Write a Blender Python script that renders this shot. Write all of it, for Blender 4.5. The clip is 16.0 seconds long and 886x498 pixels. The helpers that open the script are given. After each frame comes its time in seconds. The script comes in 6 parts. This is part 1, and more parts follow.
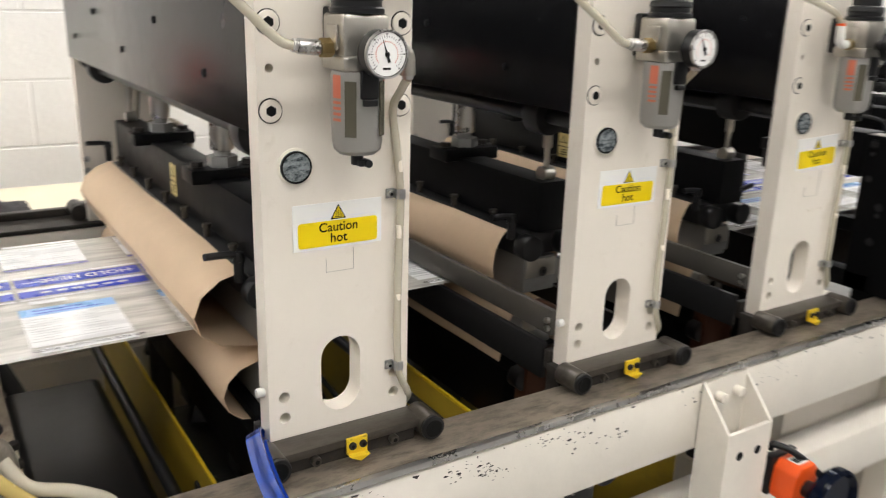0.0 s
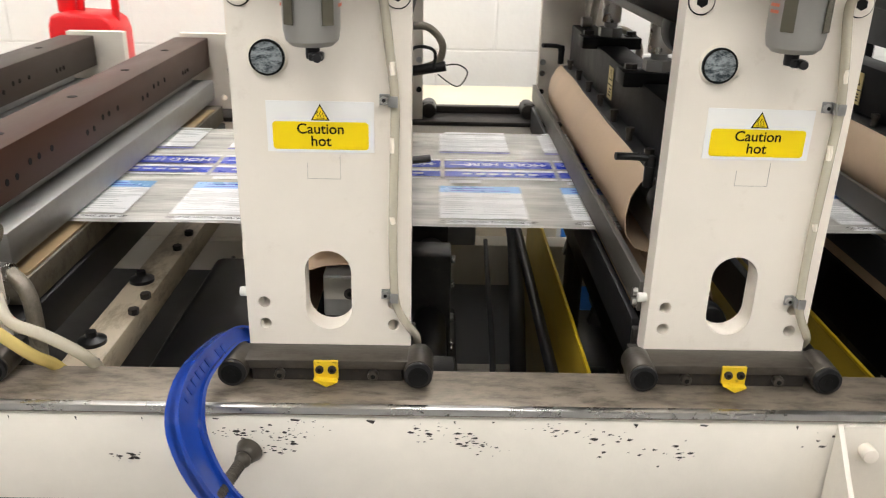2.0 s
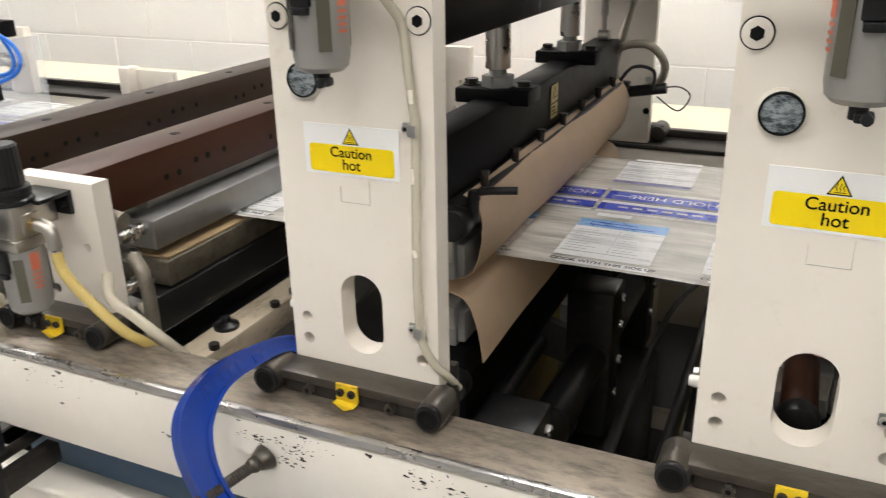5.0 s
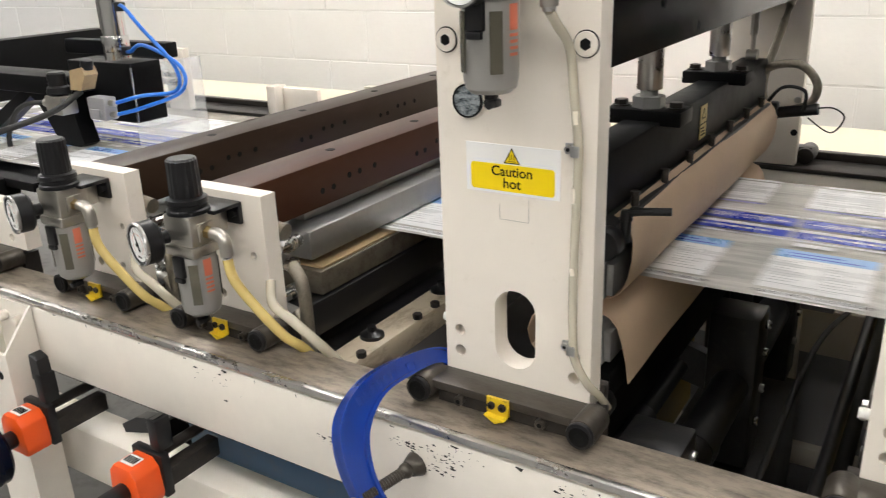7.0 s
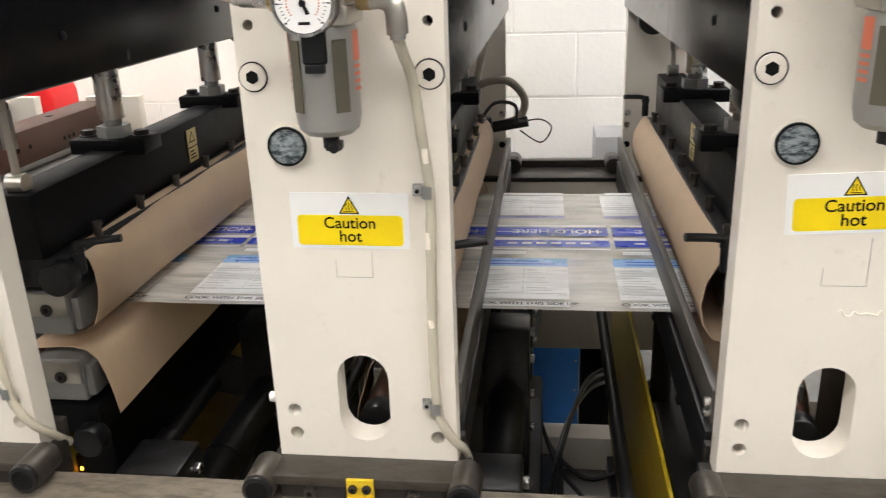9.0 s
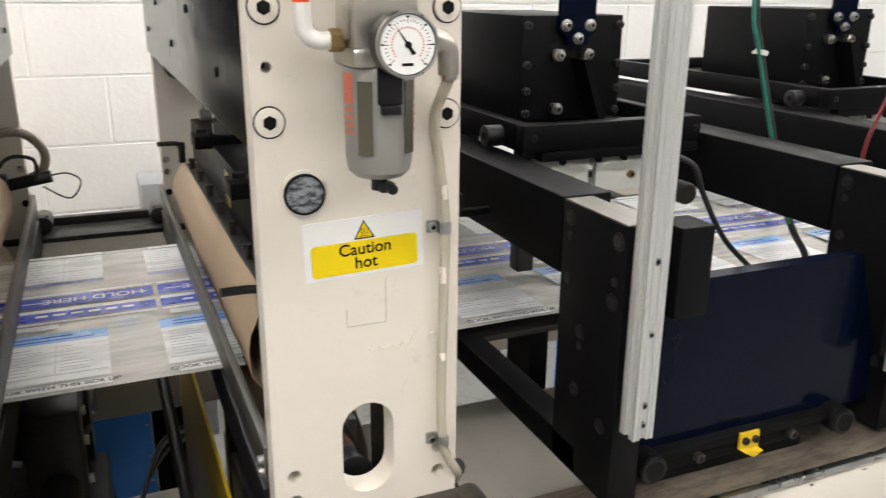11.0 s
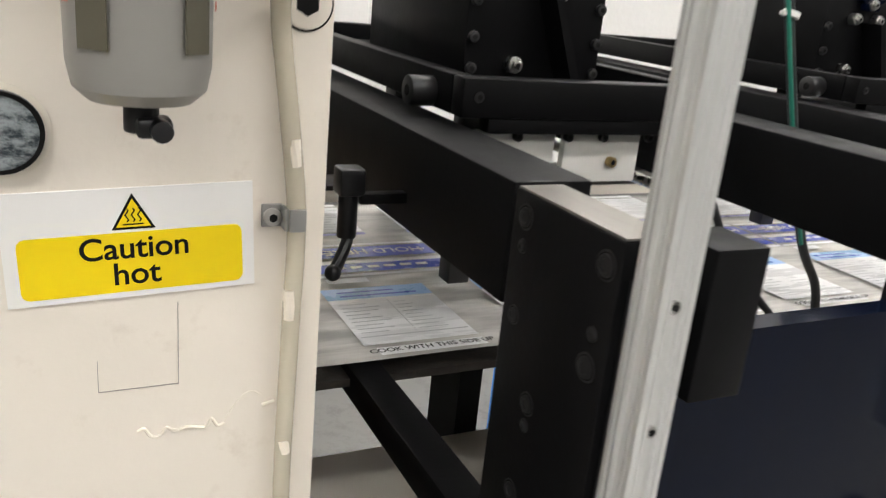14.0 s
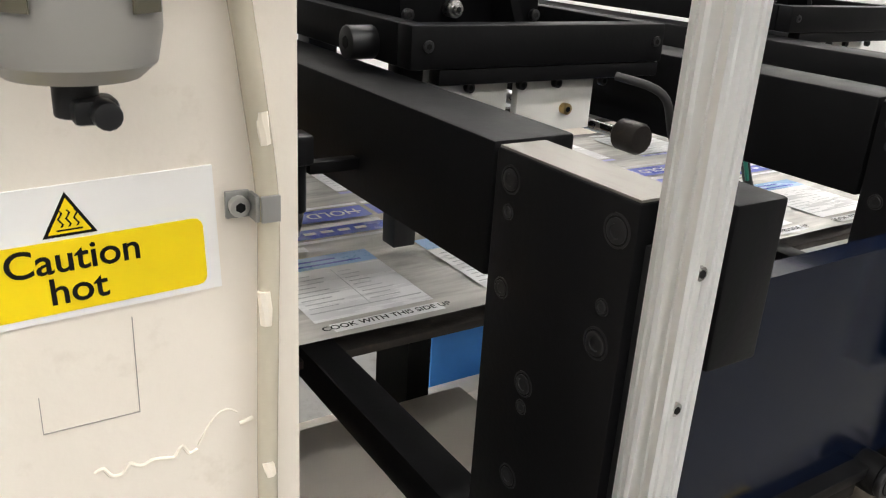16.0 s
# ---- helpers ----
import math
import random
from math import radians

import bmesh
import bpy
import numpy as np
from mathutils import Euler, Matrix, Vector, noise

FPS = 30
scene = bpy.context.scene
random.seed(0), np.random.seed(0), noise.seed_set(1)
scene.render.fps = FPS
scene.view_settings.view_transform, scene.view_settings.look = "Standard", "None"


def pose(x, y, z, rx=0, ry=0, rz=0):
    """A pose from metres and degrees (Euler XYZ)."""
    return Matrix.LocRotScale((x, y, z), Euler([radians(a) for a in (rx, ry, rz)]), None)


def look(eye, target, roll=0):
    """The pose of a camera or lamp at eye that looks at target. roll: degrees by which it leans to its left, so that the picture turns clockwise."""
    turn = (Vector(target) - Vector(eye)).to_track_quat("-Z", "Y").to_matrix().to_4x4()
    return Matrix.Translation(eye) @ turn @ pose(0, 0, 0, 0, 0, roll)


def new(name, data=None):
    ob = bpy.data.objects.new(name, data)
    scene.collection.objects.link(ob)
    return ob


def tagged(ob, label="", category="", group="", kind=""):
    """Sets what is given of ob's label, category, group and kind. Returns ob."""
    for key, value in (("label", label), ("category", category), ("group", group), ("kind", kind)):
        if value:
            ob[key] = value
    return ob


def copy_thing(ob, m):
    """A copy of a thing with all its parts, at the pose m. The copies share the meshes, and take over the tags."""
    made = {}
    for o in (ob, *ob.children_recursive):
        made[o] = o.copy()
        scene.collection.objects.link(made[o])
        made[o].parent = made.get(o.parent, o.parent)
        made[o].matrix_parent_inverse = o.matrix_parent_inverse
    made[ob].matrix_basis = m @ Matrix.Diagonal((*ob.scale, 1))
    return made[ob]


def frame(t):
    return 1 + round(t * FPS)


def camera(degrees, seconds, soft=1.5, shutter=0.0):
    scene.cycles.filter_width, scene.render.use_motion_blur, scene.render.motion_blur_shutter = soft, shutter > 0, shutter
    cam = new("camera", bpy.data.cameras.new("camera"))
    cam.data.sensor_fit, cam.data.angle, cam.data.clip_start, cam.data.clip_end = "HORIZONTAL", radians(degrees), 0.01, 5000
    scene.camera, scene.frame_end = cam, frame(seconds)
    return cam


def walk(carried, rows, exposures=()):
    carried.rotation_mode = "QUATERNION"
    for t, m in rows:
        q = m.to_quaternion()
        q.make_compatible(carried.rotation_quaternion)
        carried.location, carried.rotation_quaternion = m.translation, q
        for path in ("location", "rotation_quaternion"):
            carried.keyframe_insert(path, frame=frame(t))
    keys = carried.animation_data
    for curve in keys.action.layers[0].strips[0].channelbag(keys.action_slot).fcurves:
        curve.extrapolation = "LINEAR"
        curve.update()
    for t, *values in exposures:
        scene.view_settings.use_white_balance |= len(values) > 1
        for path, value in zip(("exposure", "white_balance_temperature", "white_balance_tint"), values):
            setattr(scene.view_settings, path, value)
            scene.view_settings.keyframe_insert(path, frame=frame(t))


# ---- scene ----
cam = camera(56.8, 16.0, soft=1.1, shutter=0.5)
PATH = [
    (0, (-0.422, 0.002, 1.499), (0.612, 1.614, 0.92), 1.6),
    (0.5, (-0.274, -0.018, 1.479), (0.444, 1.742, 0.857), 2.3),
    (1, (-0.16, 0.043, 1.443), (0.282, 1.862, 0.739), 2.1),
    (1.5, (-0.026, 0.042, 1.441), (0.187, 1.877, 0.674), 1.4),
    (2, (0.127, -0.004, 1.455), (0.15, 1.846, 0.697), 1.2),
    (2.5, (0.223, 0.048, 1.449), (0.043, 1.903, 0.725), 0.7),
    (3, (0.301, 0.158, 1.443), (-0.025, 1.994, 0.719), 1.0),
    (3.2, (0.331, 0.17, 1.444), (-0.064, 1.989, 0.712), 1.0),
    (5.3, (0.458, 0.114, 1.471), (-0.388, 1.773, 0.741), -1.3),
    (5.5, (0.441, 0.1, 1.473), (-0.466, 1.731, 0.755), -1.5),
    (6, (0.412, 0.084, 1.476), (-0.604, 1.657, 0.774), -1.8),
    (6.5, (0.408, 0.089, 1.476), (-0.638, 1.643, 0.775), -2.1),
    (7, (0.423, 0.093, 1.476), (-0.597, 1.665, 0.778), -2.2),
    (7.5, (0.464, 0.103, 1.481), (-0.427, 1.755, 0.788), -2.3),
    (8, (0.563, 0.138, 1.478), (-0.01, 1.929, 0.797), -1.9),
    (8.5, (0.644, 0.139, 1.476), (0.307, 1.989, 0.793), -1.8),
    (9, (0.686, 0.136, 1.478), (0.438, 2.002, 0.802), -2.0),
    (9.5, (0.699, 0.139, 1.479), (0.559, 2.021, 0.816), -1.7),
    (10, (0.706, 0.157, 1.485), (0.881, 2.043, 0.843), -1.4),
    (10.2, (0.715, 0.163, 1.489), (1.069, 2.026, 0.854), -1.2),
    (12.3, (0.752, 0.205, 1.484), (1.628, 1.902, 0.880), 1.3),
    (12.5, (0.755, 0.221, 1.481), (1.636, 1.912, 0.878), 1.7),
    (13, (0.815, 0.308, 1.453), (1.723, 1.989, 0.861), 3.3),
    (13.5, (0.905, 0.389, 1.415), (1.764, 2.106, 0.854), 5.4),
    (14, (0.930, 0.479, 1.391), (1.790, 2.175, 0.771), 5.6),
    (14.5, (0.921, 0.555, 1.375), (1.878, 2.165, 0.673), 4.4),
    (15, (0.915, 0.568, 1.377), (1.934, 2.126, 0.648), 4.4),
    (15.5, (0.919, 0.563, 1.377), (1.957, 2.108, 0.645), 4.3),
    (16, (0.922, 0.556, 1.382), (1.957, 2.109, 0.662), 3.6),
]
walk(cam, [(t, look(eye, target, roll)) for t, eye, target, roll in PATH],
     exposures=[(0.0, 0.92), (0.7, 0.85), (1.5, 1.06), (3.0, 1.0), (7.0, 0.95), (9.0, 1.15), (12.5, 1.04), (14.5, 1.08), (16.0, 1.16)])
# ---------------------------------------------------------------- light
world = bpy.data.worlds.new("world")
scene.world = world
world.use_nodes = True
world.node_tree.nodes["Background"].inputs[0].default_value = (0.9, 0.95, 1.0, 1)
world.node_tree.nodes["Background"].inputs[1].default_value = 0.25


# ---------------------------------------------------------------- materials
def mat(name, color, rough=0.5, metal=0.0, dirt=0.0, dirt_color=(0.05, 0.045, 0.04), scale=12.0, bump=0.0,
        bump_scale=200.0, grain=0.06, stretch=(1, 1, 1), low=0.55, high=0.7, coat=0.0, random_amount=0.0, spec=0.5):
    m = bpy.data.materials.new(name)
    m.use_nodes = True
    nt = m.node_tree
    b = nt.nodes["Principled BSDF"]
    b.inputs["Roughness"].default_value = rough
    b.inputs["Metallic"].default_value = metal
    b.inputs["Coat Weight"].default_value = coat
    b.inputs["Specular IOR Level"].default_value = spec
    tc = nt.nodes.new("ShaderNodeTexCoord")
    mp = nt.nodes.new("ShaderNodeMapping")
    mp.inputs["Scale"].default_value = stretch
    geo = nt.nodes.new("ShaderNodeNewGeometry")
    nt.links.new(geo.outputs["Position"], mp.inputs["Vector"])
    n1 = nt.nodes.new("ShaderNodeTexNoise")
    n1.inputs["Scale"].default_value = scale
    n1.inputs["Detail"].default_value = 6
    n1.inputs["Roughness"].default_value = 0.65
    nt.links.new(mp.outputs[0], n1.inputs["Vector"])
    n2 = nt.nodes.new("ShaderNodeTexNoise")
    n2.inputs["Scale"].default_value = bump_scale
    n2.inputs["Detail"].default_value = 3
    nt.links.new(mp.outputs[0], n2.inputs["Vector"])
    # broad tone variation
    mr = nt.nodes.new("ShaderNodeMapRange")
    mr.inputs[3].default_value = 1 - grain * 2
    mr.inputs[4].default_value = 1 + grain * 2
    nt.links.new(n1.outputs[0], mr.inputs[0])
    mul = nt.nodes.new("ShaderNodeMix")
    mul.data_type, mul.blend_type = "RGBA", "MULTIPLY"
    mul.inputs[0].default_value = 1
    mul.inputs[6].default_value = (*color, 1)
    nt.links.new(mr.outputs[0], mul.inputs[7])
    out = mul.outputs[2]
    if random_amount:
        info = nt.nodes.new("ShaderNodeObjectInfo")
        rr = nt.nodes.new("ShaderNodeMapRange")
        rr.inputs[3].default_value, rr.inputs[4].default_value = 1 - random_amount, 1 + random_amount
        nt.links.new(info.outputs["Random"], rr.inputs[0])
        m2 = nt.nodes.new("ShaderNodeMix")
        m2.data_type, m2.blend_type = "RGBA", "MULTIPLY"
        m2.inputs[0].default_value = 1
        nt.links.new(out, m2.inputs[6])
        nt.links.new(rr.outputs[0], m2.inputs[7])
        out = m2.outputs[2]
    if dirt:
        ramp = nt.nodes.new("ShaderNodeMapRange")
        ramp.inputs[1].default_value, ramp.inputs[2].default_value = low, high
        ramp.inputs[4].default_value = dirt
        n3 = nt.nodes.new("ShaderNodeTexNoise")
        n3.inputs["Scale"].default_value = scale * 3.1
        n3.inputs["Detail"].default_value = 8
        n3.inputs["Roughness"].default_value = 0.7
        nt.links.new(mp.outputs[0], n3.inputs["Vector"])
        nt.links.new(n3.outputs[0], ramp.inputs[0])
        mix = nt.nodes.new("ShaderNodeMix")
        mix.data_type = "RGBA"
        mix.inputs[7].default_value = (*dirt_color, 1)
        nt.links.new(ramp.outputs[0], mix.inputs[0])
        nt.links.new(out, mix.inputs[6])
        out = mix.outputs[2]
    nt.links.new(out, b.inputs["Base Color"])
    # gloss varies with the grain
    rv = nt.nodes.new("ShaderNodeMapRange")
    rv.inputs[3].default_value, rv.inputs[4].default_value = max(0.03, rough - 0.1), min(1, rough + 0.1)
    nt.links.new(n1.outputs[0], rv.inputs[0])
    nt.links.new(rv.outputs[0], b.inputs["Roughness"])
    if bump:
        bp = nt.nodes.new("ShaderNodeBump")
        bp.inputs["Strength"].default_value = bump
        bp.inputs["Distance"].default_value = 0.002
        nt.links.new(n2.outputs[0], bp.inputs["Height"])
        nt.links.new(bp.outputs[0], b.inputs["Normal"])
    return m


CREAM = mat("cream_paint", (0.78, 0.72, 0.635), 0.42, dirt=0.5, dirt_color=(0.5, 0.42, 0.32), scale=9, low=0.6, high=0.85, bump=0.12, bump_scale=90, grain=0.03)
CREAM_WORN = mat("cream_paint_chipped", (0.76, 0.71, 0.63), 0.42, dirt=0.95, dirt_color=(0.06, 0.055, 0.055), scale=14, low=0.72, high=0.78, bump=0.12, bump_scale=120, grain=0.05)
BEARER = mat("oily_cream_paint", (0.55, 0.47, 0.35), 0.45, dirt=0.85, dirt_color=(0.13, 0.09, 0.055), scale=8, low=0.48, high=0.72, stretch=(1, 0.4, 1))
CREAM_EDGE = mat("cream_paint_edge", (0.78, 0.72, 0.62), 0.35, dirt=0.5, dirt_color=(0.1, 0.08, 0.06), scale=18, low=0.64, high=0.7)
BEAM_BLACK = mat("glossy_black_enamel", (0.006, 0.006, 0.007), 0.24, dirt=0.1, dirt_color=(0.04, 0.04, 0.04), scale=25, low=0.62, high=0.8, grain=0.15, spec=0.5)
BLACK = mat("black_paint", (0.0055, 0.0055, 0.006), 0.42, dirt=0.08, dirt_color=(0.05, 0.05, 0.05), scale=25, low=0.62, high=0.8, bump=0.06, grain=0.15, spec=0.1)
NAVY = mat("dark_navy_paint", (0.0014, 0.0036, 0.0125), 0.16, scale=12, bump=0.03, bump_scale=60, grain=0.1, spec=0.14)
PLASTIC = mat("black_plastic", (0.008, 0.008, 0.009), 0.34, grain=0.1, spec=0.4)
DULL = mat("dull_black_metal", (0.012, 0.012, 0.013), 0.42, 0.1, dirt=0.3, dirt_color=(0.08, 0.07, 0.06), scale=30, low=0.6, high=0.8, grain=0.2)
STEEL = mat("steel", (0.55, 0.54, 0.52), 0.28, 1.0, dirt=0.3, dirt_color=(0.2, 0.17, 0.14), scale=20, low=0.6, high=0.8)
DARK_STEEL = mat("oiled_dark_steel", (0.036, 0.032, 0.029), 0.42, 0.35, dirt=0.7, dirt_color=(0.075, 0.055, 0.04), scale=30, low=0.52, high=0.75, bump=0.25, grain=0.2, spec=0.35)
GEAR = mat("oily_black_gear", (0.018, 0.018, 0.019), 0.35, 0.2, dirt=0.5, dirt_color=(0.06, 0.052, 0.045), scale=22, low=0.5, high=0.75, bump=0.15, grain=0.2)
GRUBBY = mat("grubby_stained_metal", (0.17, 0.15, 0.115), 0.45, 0.5, dirt=0.8, dirt_color=(0.06, 0.045, 0.03), scale=14, low=0.45, high=0.7, bump=0.1)
OILED = mat("worn_oiled_steel", (0.085, 0.075, 0.063), 0.36, 0.6, dirt=0.8, dirt_color=(0.05, 0.04, 0.032), scale=26, low=0.45, high=0.7, bump=0.12, grain=0.15, stretch=(0.4, 1, 1))
RAIL_TOP = mat("greasy_rail_steel", (0.25, 0.21, 0.165), 0.42, 0.45, dirt=0.9, dirt_color=(0.05, 0.037, 0.028), scale=14, low=0.44, high=0.7, bump=0.15, bump_scale=60, grain=0.15, stretch=(0.5, 1.5, 1))
BARE = mat("bare_worn_steel", (0.3, 0.285, 0.26), 0.36, 0.7, dirt=0.5, dirt_color=(0.16, 0.14, 0.12), scale=20, low=0.5, high=0.75, stretch=(1, 0.2, 1))
ALU = mat("brushed_aluminium", (0.8, 0.8, 0.79), 0.36, 0.7, scale=8, grain=0.02, stretch=(1, 1, 0.1))
SILVER = mat("cast_silver_bar", (0.34, 0.34, 0.33), 0.45, 0.75, dirt=0.4, dirt_color=(0.25, 0.22, 0.19), scale=10, low=0.5, high=0.8)
DIECAST = mat("die_cast_silver", (0.5, 0.475, 0.425), 0.32, 0.9, scale=30, grain=0.05, bump=0.06)
GREYPLASTIC = mat("grey_bowl_guard", (0.3, 0.29, 0.27), 0.36, 0.25, grain=0.04)
BROWN = mat("brown_anodised", (0.056, 0.021, 0.011), 0.4, 0.1, spec=0.25, dirt=0.4, dirt_color=(0.065, 0.033, 0.02), scale=10, low=0.5, high=0.75, stretch=(1, 0.3, 1), grain=0.12)
BROWNDARK = mat("dark_brown_anodised", (0.032, 0.018, 0.0105), 0.42, 0.1, spec=0.25, dirt=0.4, dirt_color=(0.06, 0.035, 0.025), scale=10, low=0.52, high=0.75, stretch=(1, 0.3, 1), grain=0.12)
KRAFT = mat("kraft_paper", (0.58, 0.425, 0.285), 0.6, dirt=0.35, dirt_color=(0.27, 0.17, 0.1), scale=9, low=0.62, high=0.8, bump=0.1, bump_scale=40, grain=0.07)
UNSEEN_WALL = mat("unseen_wall_grey", (0.36, 0.36, 0.35), 0.6, grain=0.03)
GUIDE = mat("dull_guide_steel", (0.095, 0.088, 0.078), 0.42, 0.3, dirt=0.4, dirt_color=(0.12, 0.11, 0.1), scale=14, low=0.5, high=0.8)
TAPE = mat("tan_tape", (0.36, 0.26, 0.14), 0.5, dirt=0.6, dirt_color=(0.2, 0.13, 0.08), scale=14, low=0.5, high=0.75)
YELLOW_GUARD = mat("ochre_yellow_guard", (0.42, 0.29, 0.03), 0.38, dirt=0.5, dirt_color=(0.17, 0.12, 0.03), scale=7, low=0.5, high=0.8, stretch=(1, 0.5, 1))
YELLOW = mat("yellow_paint", (0.72, 0.5, 0.02), 0.4, dirt=0.6, dirt_color=(0.06, 0.05, 0.02), scale=40, low=0.58, high=0.68)
STICKER = mat("faded_yellow_sticker", (0.62, 0.5, 0.2), 0.45, dirt=0.4, dirt_color=(0.4, 0.33, 0.2), scale=60)
SIGN_WHITE = mat("sign_white", (0.83, 0.82, 0.8), 0.35, grain=0.015)
SIGN_YELLOW = mat("sign_yellow", (0.88, 0.65, 0.0), 0.38, grain=0.03, scale=20)
PENCIL = mat("faint_pencil", (0.3, 0.28, 0.25), 0.6)
# black for print, and for shade painted in sockets, holes and round screw heads
INK_SHADE = mat("ink_and_recess_shade", (0.008, 0.008, 0.008), 0.6, spec=0.1)
BLUE = mat("blue_enamel", (0.008, 0.045, 0.3), 0.22, dirt=0.35, dirt_color=(0.03, 0.1, 0.4), scale=30, low=0.6, high=0.75, coat=0.3)
BLUE_PANEL = mat("blue_panel", (0.06, 0.3, 0.85), 0.45)
BLUE_HOSE = mat("blue_hose", (0.01, 0.15, 0.62), 0.3)
TUBE_Y = mat("yellow_hose", (0.6, 0.46, 0.16), 0.25, grain=0.05)
RUBBER = mat("rubber", (0.02, 0.02, 0.02), 0.6, grain=0.1)
CHROME = mat("chrome", (0.75, 0.74, 0.72), 0.16, 1.0, grain=0.02)
BRAID = mat("braided_steel_hose", (0.3, 0.27, 0.22), 0.4, 0.8, bump=0.6, bump_scale=700, grain=0.2, scale=200)
BRASS = mat("brass", (0.45, 0.33, 0.15), 0.35, 1.0, dirt=0.4, scale=60)
ORANGE = mat("orange_plastic", (0.85, 0.1, 0.012), 0.38, grain=0.02)
RED = mat("red_plastic", (0.72, 0.008, 0.012), 0.32, grain=0.03)
RED_PRINT = mat("faded_red_print", (0.6, 0.16, 0.09), 0.5)
WHITE_PLASTIC = mat("white_plastic", (0.75, 0.74, 0.7), 0.35)
DIAL = mat("gauge_dial", (0.85, 0.84, 0.82), 0.4)
WALL = mat("white_block_paint", (0.82, 0.81, 0.79), 0.55, dirt=0.12, dirt_color=(0.5, 0.48, 0.45), scale=6, low=0.6, high=0.85, bump=0.5, bump_scale=55, grain=0.02, random_amount=0.006)
FLOOR = mat("grey_floor", (0.27, 0.265, 0.255), 0.5, dirt=0.5, dirt_color=(0.05, 0.05, 0.05), scale=4, low=0.5, high=0.75, bump=0.1)
CEIL = mat("ceiling_white", (0.8, 0.8, 0.78), 0.7)
CLOTH = mat("dark_cloth", (0.035, 0.032, 0.035), 0.9, bump=0.5, bump_scale=500)
GREYBOX = mat("grey_enamel", (0.3, 0.3, 0.31), 0.45, grain=0.03)
LEDGE = mat("cream_ledge", (0.8, 0.72, 0.55), 0.45, dirt=0.3, dirt_color=(0.5, 0.4, 0.25), scale=5, low=0.6, high=0.8)
WINDOWGLASS = mat("scuffed_sight_disc", (0.05, 0.065, 0.075), 0.22, 0.3, dirt=0.7, dirt_color=(0.5, 0.55, 0.57), scale=38, low=0.4, high=0.58, stretch=(1, 1, 2.2), bump=0.3)
LABEL_WHITE = mat("printed_white", (0.9, 0.905, 0.91), 0.28, scale=30, grain=0.05, stretch=(0.15, 1, 1), coat=0.3)
LABEL_SKY = mat("printed_sky_blue", (0.28, 0.52, 0.86), 0.28, grain=0.05, coat=0.3)
LABEL_BLUE = mat("printed_royal_blue", (0.035, 0.07, 0.56), 0.28, grain=0.05, coat=0.3)
LABEL_LILAC = mat("printed_lilac", (0.3, 0.3, 0.62), 0.28, grain=0.05, coat=0.3)
LABEL_GREY = mat("printed_grey", (0.45, 0.46, 0.47), 0.3)


def film_material():
    m = bpy.data.materials.new("clear_film_with_sheen")
    m.use_nodes = True
    nt = m.node_tree
    for n in list(nt.nodes):
        nt.nodes.remove(n)
    out = nt.nodes.new("ShaderNodeOutputMaterial")
    mix = nt.nodes.new("ShaderNodeMixShader")
    tr = nt.nodes.new("ShaderNodeBsdfTransparent")
    tr.inputs[0].default_value = (0.85, 0.84, 0.82, 1)
    gl = nt.nodes.new("ShaderNodeBsdfPrincipled")
    # pale beige base stands in for ceiling light reflected by the film
    gl.inputs["Base Color"].default_value = (0.84, 0.82, 0.77, 1)
    gl.inputs["Roughness"].default_value = 0.2
    gl.inputs["Metallic"].default_value = 0.12
    geo = nt.nodes.new("ShaderNodeNewGeometry")
    mp = nt.nodes.new("ShaderNodeMapping")
    mp.inputs["Scale"].default_value = (5, 26, 1)
    n = nt.nodes.new("ShaderNodeTexNoise")
    n.inputs["Scale"].default_value = 1.6
    n.inputs["Detail"].default_value = 3
    bp = nt.nodes.new("ShaderNodeBump")
    bp.inputs["Strength"].default_value = 0.5
    bp.inputs["Distance"].default_value = 0.006
    nt.links.new(geo.outputs["Position"], mp.inputs[0])
    nt.links.new(mp.outputs[0], n.inputs["Vector"])
    nt.links.new(n.outputs[0], bp.inputs["Height"])
    nt.links.new(bp.outputs[0], gl.inputs["Normal"])
    # streaks of opacity imitate streaky reflections
    mr = nt.nodes.new("ShaderNodeMapRange")
    mr.inputs[1].default_value, mr.inputs[2].default_value = 0.35, 0.65
    mr.inputs[3].default_value, mr.inputs[4].default_value = 0.62, 0.95
    nt.links.new(n.outputs[0], mr.inputs[0])
    nt.links.new(mr.outputs[0], mix.inputs[0])
    nt.links.new(tr.outputs[0], mix.inputs[1])
    nt.links.new(gl.outputs[0], mix.inputs[2])
    nt.links.new(mix.outputs[0], out.inputs[0])
    return m


def clear_material(name, color, amount, rough):
    m = bpy.data.materials.new(name)
    m.use_nodes = True
    nt = m.node_tree
    b = nt.nodes["Principled BSDF"]
    b.inputs["Base Color"].default_value = (*color, 1)
    b.inputs["Roughness"].default_value = rough
    b.inputs["Alpha"].default_value = amount
    return m


def lamp_material(power):
    m = bpy.data.materials.new("lamp_diffuser")
    m.use_nodes = True
    b = m.node_tree.nodes["Principled BSDF"]
    b.inputs["Emission Color"].default_value = (1.0, 0.975, 0.945, 1)
    b.inputs["Emission Strength"].default_value = power
    return m


FILM = film_material()
TUBE = clear_material("clear_yellowed_hose", (0.62, 0.57, 0.45), 0.66, 0.22)
PERSPEX = clear_material("clear_perspex", (0.75, 0.78, 0.78), 0.25, 0.08)
SMOKED = clear_material("smoked_bowl", (0.12, 0.11, 0.08), 0.85, 0.15)
LED = bpy.data.materials.new("amber_led")
LED.use_nodes = True
LED.node_tree.nodes["Principled BSDF"].inputs["Emission Color"].default_value = (1, 0.35, 0.02, 1)
